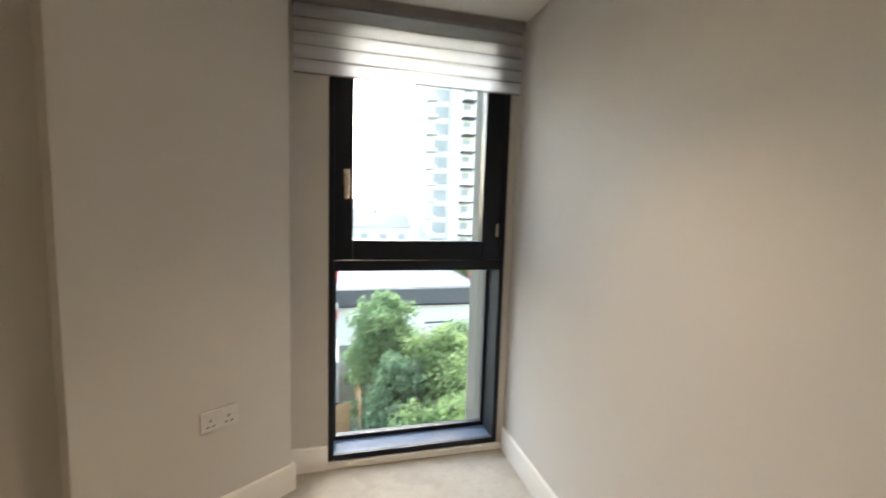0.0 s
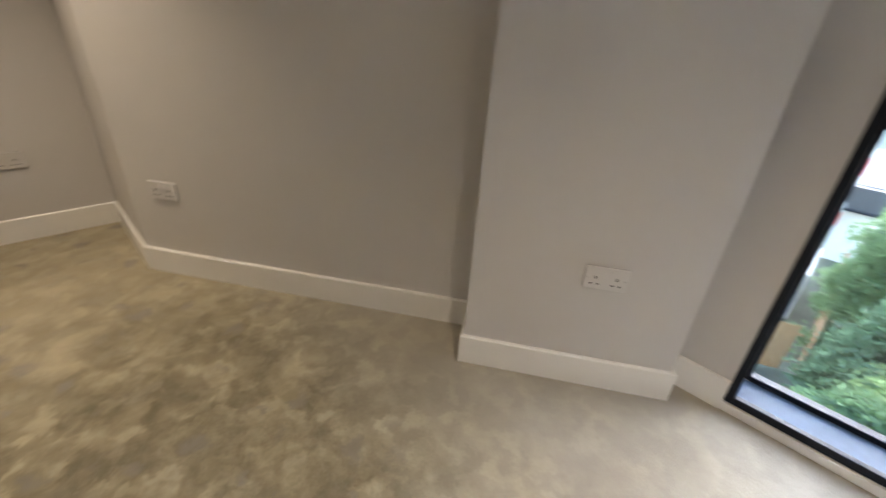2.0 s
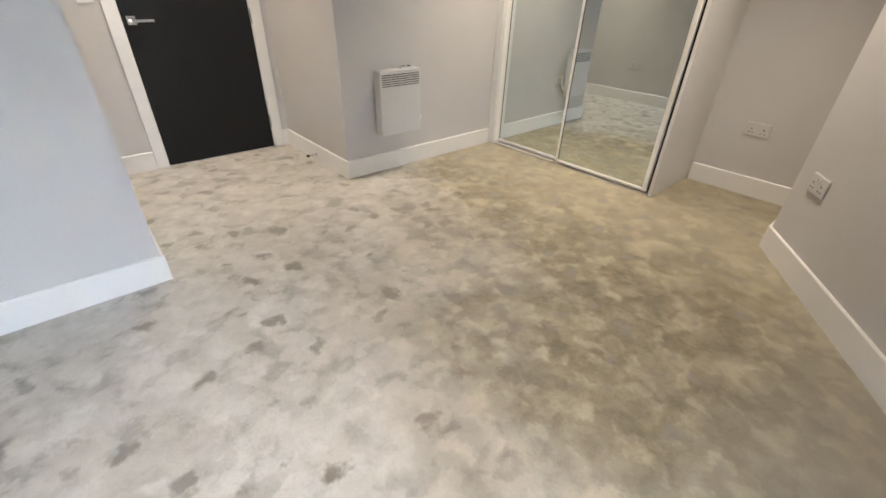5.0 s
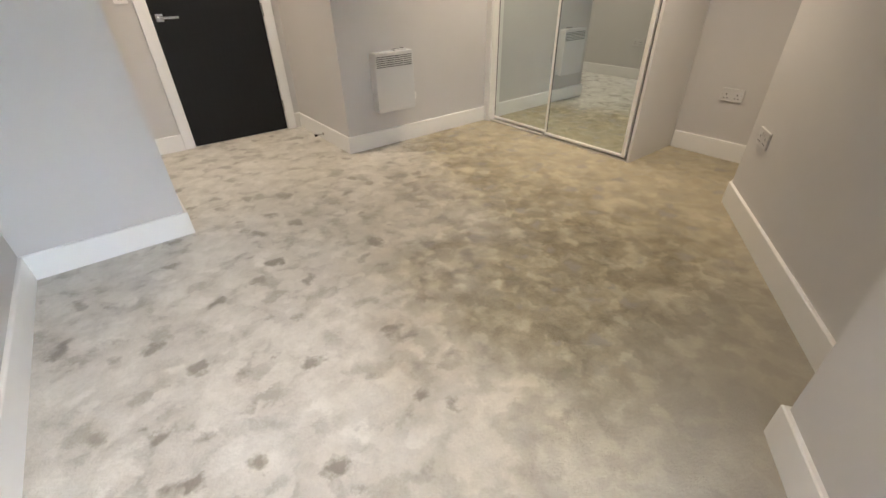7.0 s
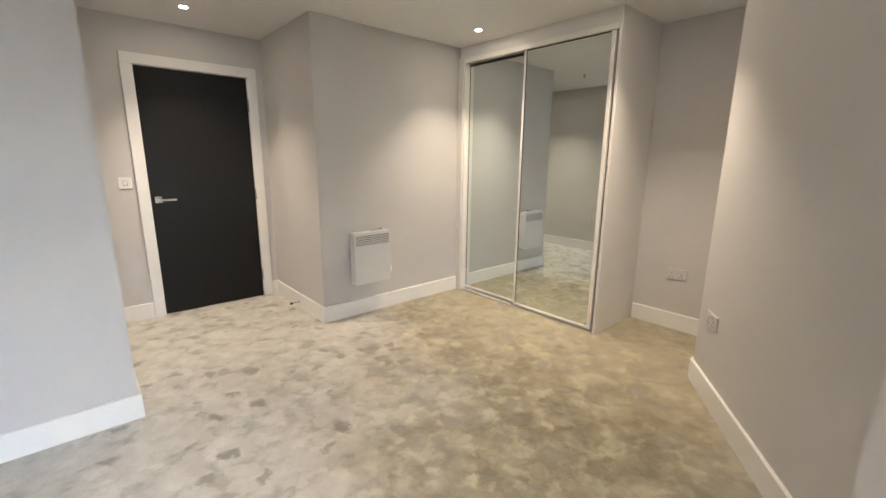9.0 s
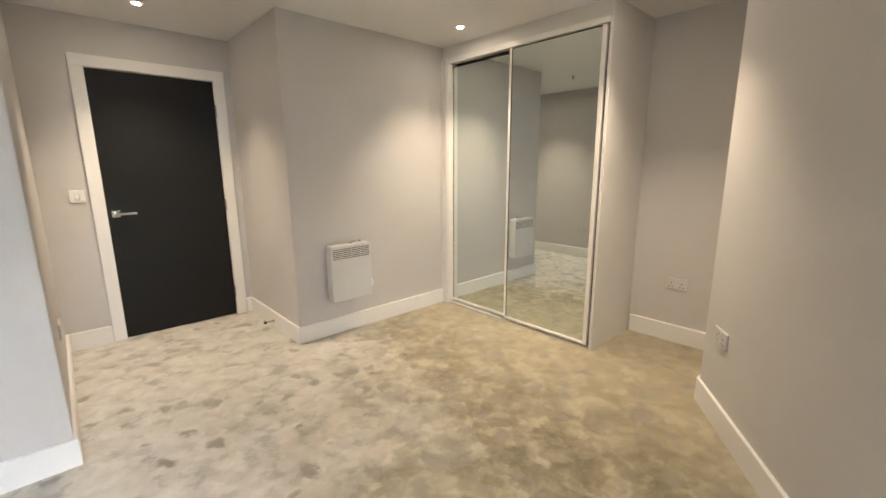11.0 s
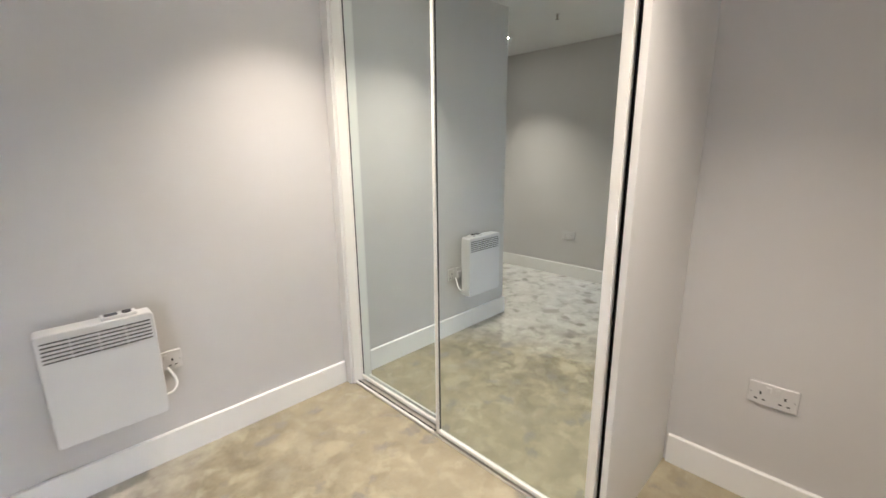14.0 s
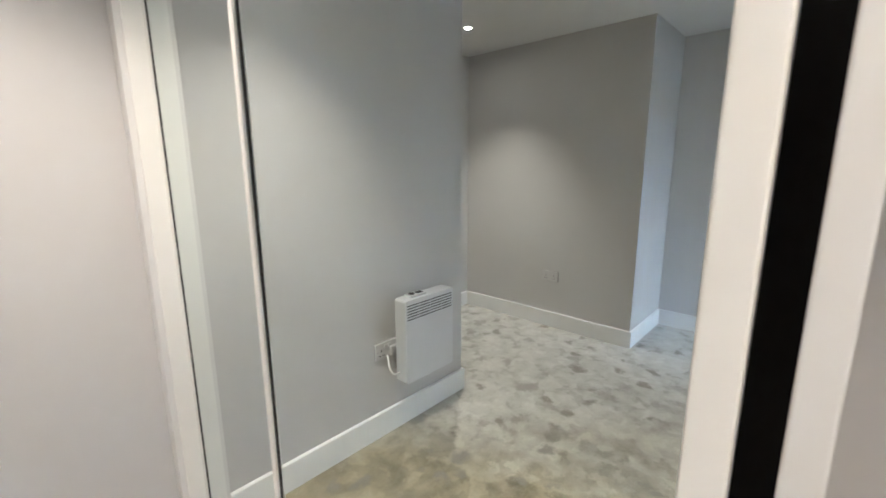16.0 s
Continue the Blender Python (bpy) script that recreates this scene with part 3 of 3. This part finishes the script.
sliding_door(-0.464 - cy, 0.314 - cy, -0.008, 0.02, 0.031, 0.004, "front mirrored sliding door, closed")

# ---- downlights ----
SPOTS = [(-0.19, -1.735), (-2.06, -0.70), (-2.02, 0.66), (0.44, 1.18)]


def downlight(x, y):
    lamp = empty("recessed_downlight", (x, y, CEIL), 0, "small round recessed ceiling spotlight, lit", "downlight", "ceiling spotlights")
    bm = bmesh.new()
    ring = [(0.021, -0.0005), (0.026, -0.005), (0.037, -0.005), (0.040, -0.0005)]
    loops = [[bm.verts.new((r * math.cos(a), r * math.sin(a), h)) for a in [k * math.tau / 28 for k in range(28)]] for r, h in ring]
    for a, b in zip(loops, loops[1:]):
        for i in range(28):
            bm.faces.new((a[i], a[(i + 1) % 28], b[(i + 1) % 28], b[i]))
    part("bezel", bm, PLASTIC, lamp, smooth=True)
    part("lens", tube((0, 0, -0.0035), (0, 0, -0.0005), 0.021, sides=24), LAMP_GLOW, lamp, "glowing lens")
    light = new("spot_beam", bpy.data.lights.new("spot_beam", "SPOT"))
    light.data.energy, light.data.color = SPOT_WATTS, (1.0, 0.83, 0.60)
    light.data.spot_size, light.data.spot_blend, light.data.shadow_soft_size = radians(97), 1.0, 0.03
    light.matrix_world = pose(x, y, CEIL - 0.012)


for x, y in SPOTS:
    downlight(x, y)
# ---- small ceiling sensor ----
sens = empty("sprinkler_head", (-0.47, -1.05, CEIL), 0, "small metal sprinkler head in the ceiling", "sprinkler")
part("rose", tube((0, 0, -0.006), (0, 0, -0.0005), 0.022, sides=20), PLASTIC, sens)
part("nozzle", tube((0, 0, -0.035), (0, 0, -0.006), 0.007, 0.010, 12), CHROME, sens)
part("deflector", tube((0, 0, -0.039), (0, 0, -0.035), 0.015, sides=16), CHROME, sens)


# ---- electrical fittings: built facing -y, then turned ----
def pin_holes(bm, cx):
    add_box(bm, (cx - 0.0032, -0.0006, 0.003), (cx + 0.0032, 0.002, 0.0145))
    for s in (-1, 1):
        add_box(bm, (cx + s * 0.0115 - 0.0052, -0.0006, -0.019), (cx + s * 0.0115 + 0.0052, 0.002, -0.0138))


def double_socket(x, y, z, rz, plugged=False):
    so = empty("double_socket", (x, y, z), rz, "white plastic double wall socket with switches", "socket", "wall sockets")
    # grey sheet added behind the plate to paint its shadow line
    part("rim_shade", rounded_plate(0.149, 0.089, 0.0035, 0.007), EDGE_GREY, so, "thin grey rim painted for the shadow line round the plate", at=(0, -0.0035, 0))
    part("faceplate", rounded_plate(0.146, 0.086, 0.007, 0.006), PLASTIC, so, at=(0, -0.0105, 0))
    for s in (-1, 1):
        part("screw_cap", tube((s * 0.0635, -0.0112, 0.0), (s * 0.0635, -0.0100, 0.0), 0.0032, sides=12), EDGE_GREY, so)
        bm = bmesh.new()
        pin_holes(bm, s * 0.036)
        part("pin_holes", bm, DARK_HOLE, so, "dark pin holes", at=(0, -0.0105, -0.006))
        rocker = part("rocker", add_box(bmesh.new(), (s * 0.013 - 0.007, -0.0145, 0.010), (s * 0.013 + 0.007, -0.009, 0.032), 0.0015), PLASTIC, so)
    return so


def add_plug(so, cx):
    bm = add_box(bmesh.new(), (cx - 0.022, -0.026, -0.034), (cx + 0.022, -0.010, 0.016), 0.006)
    plug = part("plug", bm, PLASTIC, so, "white three-pin plug")
    return plug


double_socket(FAR, 0.69, 0.452, 90)
pm = pier_l.lerp(pier_r, 0.0) + ALONG * ((Vector((-0.262, 2.11)) - pier_l).dot(ALONG))
double_socket(pm.x, pm.y, 0.487, math.degrees(SLANT))
pa = on_wall_a(corner_s + 0.20)
double_socket(pa.x, pa.y, 0.46, math.degrees(SLANT))
double_socket(STUB_X, -1.33, 0.45, -90)
heater_socket = double_socket(-1.455, HEAT_Y, 0.462, 180)
add_plug(heater_socket, -0.036)

switch = empty("light_switch", (0.245, DOOR_Y, 1.125), 180, "white square single light switch beside the door", "light switch")
part("faceplate", rounded_plate(0.086, 0.086, 0.009, 0.006), WHITE, switch, at=(0, -0.009, 0))
part("rocker", box((-0.011, -0.014, -0.016), (0.011, -0.008, 0.016), 0.002), WHITE, switch)
part("rocker_frame", box((-0.015, -0.0105, -0.020), (0.015, -0.0085, 0.020), 0.001), CHROME, switch, "thin grey rocker surround")

# ---- panel heater ----
HW, HH, HD = 0.345, 0.435, 0.075
heater = empty("panel_heater", (-1.263, HEAT_Y + 0.058, 0.302), 180, "slim white electric panel heater mounted on the wall", "heater")
part("body", rounded_plate(HW, HH, HD, 0.014), HEATER_WHITE, heater, at=(0, -HD, HH / 2))
for r in range(6):
    zz = HH - 0.030 - r * 0.0142
    for c in range(4):
        xa = -HW / 2 + 0.014 + c * 0.0802
        part("grille_slot", box((xa, -HD - 0.0012, zz - 0.003), (xa + 0.0775, -HD + 0.002, zz + 0.003), 0.001, 1), GREY_SLOT, heater)
control = part("control_box", box((0.015, -HD + 0.014, HH - 0.002), (0.125, -0.012, HH + 0.012), 0.004), HEATER_WHITE, heater, "raised control unit on the top")
part("display", box((0.026, -HD + 0.022, HH + 0.0118), (0.068, -0.022, HH + 0.0135), 0.001), DISPLAY, control, "dark display")
part("dial", tube((0.096, -HD / 2, HH + 0.0118), (0.096, -HD / 2, HH + 0.016), 0.016, sides=20), DISPLAY, control, "round dark dial")
for s in (-1, 1):
    part("bracket", box((s * 0.1 - 0.015, -0.006, 0.05), (s * 0.1 + 0.015, 0.057, HH - 0.05), 0.002), HEATER_WHITE, heater)
curve_part("cable", [(0.205, 0.030, 0.138), (0.214, 0.012, 0.118), (0.222, -0.004, 0.094), (0.219, -0.016, 0.070), (0.205, -0.022, 0.054), (0.186, -0.022, 0.048), (0.168, -0.02, 0.052)], 0.0052, WHITE, heater, "white mains cable")

# ---- door stop on the alcove skirting ----
stop = empty("door_stop", (ALC_X + T, -1.70, 0.052), 0, "chrome door stop with a black rubber tip on the skirting", "door stop")
part("plate", tube((0, 0, 0), (0.005, 0, 0), 0.014, sides=18), CHROME, stop, "round chrome base")
part("rod", tube((0.005, 0, 0), (0.065, 0, 0), 0.0055, sides=12), CHROME, stop, "chrome rod")
part("tip", tube((0.062, 0, 0), (0.080, 0, 0), 0.011, 0.010, 16), RUBBER_SHADE_BLACK, stop, "black rubber tip")

# ---- outside ----
bm = bmesh.new()
for q in ((-1500, -1500), (1500, -1500), (1500, 3000), (-1500, 3000)):
    bm.verts.new((*q, GROUND))
bm.faces.new(bm.verts)
tagged(part("ground", bm, SOIL), "rough yard ground below the window", "ground", kind="structure")
bm = box((11.8, 8, GROUND), (24, 70, GROUND + 0.02))
tagged(part("road", bm, ASPHALT), "grey asphalt street", "road", kind="structure")


def shed_building():
    b = empty("low_building", (5.5, 35, GROUND), 0, "long low pale building with a dark eaves band", "building")
    w = 5.6
    h = -5.7 - GROUND
    part("wall", box((-w, -5, 0), (w, 9, h)), RENDER_WHITE, b, "pale rendered wall")
    bm = bmesh.new()
    lo, hi = [], []
    for x, y in ((-w - 0.35, -5.35), (w + 0.35, -5.35), (w + 0.35, 9.35), (-w - 0.35, 9.35)):
        lo.append(bm.verts.new((x, y, h - 0.02)))
        hi.append(bm.verts.new((x * 0.97, y + (0.15 if y < 0 else -0.15), h + 1.15)))
    bm.faces.new(lo[::-1])
    bm.faces.new(hi)
    for i in range(4):
        bm.faces.new((lo[i], lo[(i + 1) % 4], hi[(i + 1) % 4], hi[i]))
    part("eaves_band", bm, ROOF_EDGE, b, "dark slate eaves band")
    bm = bmesh.new()
    add_box(bm, (-w * 0.96, -4.7, h + 1.152), (w * 0.96, 8.7, h + 1.20))
    part("roof", bm, ROOF_FELT, b, "pale flat roof")
    part("gutter", box((-w - 0.42, -5.46, h - 0.06), (w + 0.42, -5.34, h + 0.06), 0.02), WINDOW_BLACK, b, "dark gutter")
    part("vent", box((1.2, -5.03, 1.35), (3.4, -4.99, 1.5)), ROOF_EDGE, b)
    return b


shed_building()


def leafy(name, x, y, height, radius, mat, count, label, seed, flat=0.8):
    rnd = random.Random(seed)
    t = empty(name, (x, y, GROUND), 0, label, "tree", "trees behind the building")
    bm = bmesh.new()
    add_tube(bm, (0, 0, -0.1), (0.1, 0, height * 0.55), 0.16, 0.08, 10)
    tips = []
    for k in range(16):
        a = k * 2.4
        z0 = height * (0.22 + 0.03 * (k % 8))
        r = radius * (0.45 + 0.45 * rnd.random())
        tip = (r * math.cos(a), r * math.sin(a), height * (0.35 + 0.55 * rnd.random()))
        add_tube(bm, (0.05, 0, z0), tip, 0.05, 0.015, 6)
        tips.append(Vector(tip))
    part("trunk", bm, BARK, t, "brown trunk and limbs")
    clumps = []
    for k in range(130):
        u = rnd.random() ** 0.5
        a = rnd.random() * math.tau
        zz = height * (0.12 + 0.84 * rnd.random())
        rr = radius * u * max(0.25, 1 - (zz / height) ** 2.2)
        clumps.append((Vector((rr * math.cos(a), rr * math.sin(a), zz)), radius * (0.09 + 0.2 * rnd.random())))
    clumps += [(p, radius * 0.22) for p in tips]
    verts, faces = [], []
    for k in range(count * 4):
        c, s = clumps[rnd.randrange(len(clumps))]
        d = Vector((rnd.gauss(0, 1), rnd.gauss(0, 1), rnd.gauss(0, flat)))
        p = c + d.normalized() * s * (0.15 + 1.5 * rnd.random())
        u = Vector((rnd.gauss(0, 1), rnd.gauss(0, 1), rnd.gauss(0, 0.6))).normalized()
        v = u.cross(Vector((rnd.gauss(0, 1), rnd.gauss(0, 1), rnd.gauss(0, 1)))).normalized()
        l, w = 0.07 + 0.08 * rnd.random(), 0.03 + 0.035 * rnd.random()
        i = len(verts)
        verts += [tuple(p - u * l), tuple(p + v * w), tuple(p + u * l), tuple(p - v * w)]
        faces.append((i, i + 1, i + 2, i + 3))
    me = bpy.data.meshes.new("crown")
    me.from_pydata(verts, [], faces)
    me.materials.append(mat)
    crown = new("crown", me)
    crown.parent = t
    tagged(crown, "loose crown of small green leaves")
    return t


leafy("tree", 2.45, 19.5, 6.0, 1.75, LEAF_A, 9000, "tall bushy green tree in the yard", 3)
leafy("tree", 4.9, 16.8, 4.6, 2.3, LEAF_B, 9000, "broad light-green tree in the yard", 5)
leafy("tree", 2.75, 16.2, 3.9, 1.5, LEAF_C, 7000, "dark green bushy tree in the yard", 7)
leafy("tree", 3.9, 13.2, 3.2, 2.0, LEAF_B, 8000, "low light-green tree in the yard", 9)
leafy("tree", 2.5, 13.0, 2.6, 1.35, LEAF_A, 6000, "low green shrub-like tree by the fence", 11)
leafy("tree", 6.2, 14.2, 3.0, 1.9, LEAF_A, 6000, "low green tree beside the street wall", 21)
leafy("tree", 6.4, 19.5, 4.2, 2.0, LEAF_A, 7000, "green tree near the pale wall", 13)
leafy("tree", 19.0, 60.0, 3.6, 3.2, LEAF_B, 4000, "yellow-green tree across the street", 17)

def timber_fence(x0, y0, x1, y1):
    run = math.hypot(x1 - x0, y1 - y0)
    f = empty("timber_fence", (x0, y0, GROUND), math.degrees(math.atan2(y1 - y0, x1 - x0)), "orange-brown close-boarded timber fence", "fence", "yard fences")
    for k in range(int(run / 0.165)):
        part("board", box((0.165 * k, -0.012, 0.05), (0.165 * k + 0.15, 0.012, 1.9 + 0.02 * math.sin(k * 1.7)), 0.004, 1), TIMBER, f)
    for zz in (0.4, 1.5):
        part("rail", box((0, 0.013, zz), (run, 0.06, zz + 0.09)), TIMBER, f)


timber_fence(-1.5, 16.0, 0.98, 17.3)
timber_fence(1.3, 17.5, 1.3, 27.0)


def car(x, y, rz, paint, label):
    c = empty("parked_car", (x, y, GROUND + 0.02), rz, label, "car", "cars on the street")
    body = bmesh.new()
    prof = [(-2.1, 0.3), (-2.12, 0.75), (-1.9, 0.92), (-1.35, 0.98), (-0.75, 1.42), (0.65, 1.45), (1.35, 1.0), (2.0, 0.86), (2.12, 0.6), (2.1, 0.3)]
    rings = [[body.verts.new((px, s * (0.86 if pz < 1.1 else 0.68), pz)) for px, pz in prof] for s in (-1, 1)]
    body.faces.new(rings[0])
    body.faces.new(rings[1][::-1])
    for i in range(len(prof)):
        j = (i + 1) % len(prof)
        body.faces.new((rings[0][i], rings[1][i], rings[1][j], rings[0][j]))
    part("body", body, paint, c)
    part("windscreen", box((0.72, -0.62, 1.05), (1.28, 0.62, 1.40)), CAR_GLASS, c).rotation_euler = (0, 0, 0)
    for s in (-1, 1):
        part("side_window", box((-0.95, s * 0.74 - 0.02, 1.03), (0.85, s * 0.74 + 0.02, 1.36), 0.015), CAR_GLASS, c)
        for wx_ in (-1.3, 1.3):
            part("wheel", tube((wx_, s * 0.72, 0.3), (wx_, s * 0.89, 0.3), 0.31, sides=20), TYRE, c)
    return c


car(13.4, 34, 90, CAR_SILVER, "silver hatchback parked on the street")
car(14.4, 27, 90, CAR_BLUE, "dark blue car parked on the street")

van = empty("white_van", (-0.55, 22.6, GROUND), 90, "white box van parked behind the fence", "van")
part("body", box((-2.4, -0.95, 0.45), (1.2, 0.95, 2.5), 0.06), VAN_GREY, van)
part("cab", box((1.22, -0.92, 0.45), (2.5, 0.92, 2.0), 0.12), VAN_GREY, van)
for k in range(4):
    part("stripe", box((-2.2, -0.962, 0.8 + 0.4 * k), (1.0, -0.952, 0.95 + 0.4 * k)), ROOF_EDGE, van, "grey side stripe")
for s in (-1, 1):
    for wx_ in (-1.6, 1.7):
        part("wheel", tube((wx_, s * 0.75, 0.38), (wx_, s * 0.95, 0.38), 0.38, sides=20), TYRE, van)

mast = empty("sign_mast", (0.1, 29.2, GROUND), 0, "red and white banded sign mast by the building", "sign")
part("pole", tube((0, 0, 0), (0, 0, 6.0), 0.07, sides=12), TOWER_WHITE, mast)
for k, (za, zb) in enumerate(((2.1, 2.8), (4.7, 5.6))):
    part("sign_panel", box((-0.3, -0.06, za), (0.3, 0.0, zb), 0.01), RED, mast, "red panel")
    part("sign_panel", box((-0.3, -0.06, zb + 0.01), (0.3, 0.0, zb + 0.55), 0.01), TOWER_WHITE, mast, "white panel")


def tower():
    t = empty("apartment_tower", (17.6, 78, GROUND), 0, "tall pale apartment tower with stacked balconies", "apartment tower")
    part("wall", box((3.0, -3, 0), (20, 12, 62)), TOWER_WHITE, t, "pale walls")
    part("side_wall", box((-1.4, -1.5, 0), (2.98, 12, 62)), TOWER_WHITE, t, "pale recessed wall")
    for k in range(20):
        zz = 2.2 + k * 3.03
        part("window", box((0.2, -1.56, zz), (2.8, -1.5, zz + 2.1)), TOWER_GLASS, t, "grey glazed bay")
        part("balcony", box((-1.3, -2.9, zz - 0.25), (0.5, -1.52, zz + 0.35), 0.05, 1), TOWER_WHITE, t)
        bal = part("balcony", box((4.9, -4.7, zz - 0.3), (7.2, -3.02, zz), 0.04, 1), ROOF_EDGE, t, "dark balcony slab")
        part("rail", box((4.9, -4.7, zz + 0.01), (7.2, -4.66, zz + 1.0)), TOWER_WHITE, bal)
        for wx_ in (5.2, 9.0, 12.4, 15.8):
            part("window", box((wx_, -3.06, zz + 0.7), (wx_ + 1.5, -3.01, zz + 2.2)), TOWER_GLASS, t)
    return t


tower()


def town_block(x, y, w, d, h, mat, label):
    b = empty("town_house", (x, y, GROUND), 0, label, "building", "far town buildings")
    part("wall", box((-w / 2, 0, 0), (w / 2, d, h)), mat, b)
    bm = bmesh.new()
    r = [bm.verts.new(p) for p in ((-w / 2 - 0.3, -0.3, h), (w / 2 + 0.3, -0.3, h), (w / 2 + 0.3, d + 0.3, h), (-w / 2 - 0.3, d + 0.3, h), (-w / 2, d / 2, h + 2.2), (w / 2, d / 2, h + 2.2))]
    for f in ((0, 1, 5, 4), (2, 3, 4, 5), (0, 4, 3), (1, 2, 5), (3, 2, 1, 0)):
        bm.faces.new([r[i] for i in f])
    part("roof", bm, ROOF_FELT if mat is PALE_TOWN else ROOF_EDGE, b)
    cols = max(2, int(w / 3.2))
    for lv in range(max(1, int(h / 3))):
        for c in range(cols):
            wx_ = -w / 2 + (c + 0.5) * w / cols
            part("window", box((wx_ - 0.6, -0.04, 0.9 + lv * 3), (wx_ + 0.6, 0.03, 2.3 + lv * 3)), TOWER_GLASS, b)


for x, y, w, d, h, mat, label in ((22.5, 44, 7, 14, 4.5, BRICK_RED, "low red-brick building across the street"), (5, 72, 16, 12, 6.5, PALE_TOWN, "pale pitched-roof building beyond the yard"),
                                  (-14, 60, 18, 14, 6, PALE_TOWN, "pale pitched-roof building beyond the yard"), (22, 105, 22, 14, 7.5, PALE_TOWN, "pale far building beyond the rooftops"),
                                  (-2, 130, 30, 14, 9, PALE_TOWN, "pale far building beyond the rooftops"), (60, 95, 22, 14, 9, BRICK_RED, "far brick building beyond the rooftops"), (20, 190, 40, 16, 11, PALE_TOWN, "pale far building beyond the rooftops"),
                                  (-40, 120, 30, 14, 9, PALE_TOWN, "pale far building beyond the rooftops")):
    town_block(x, y, w, d, h, mat, label)
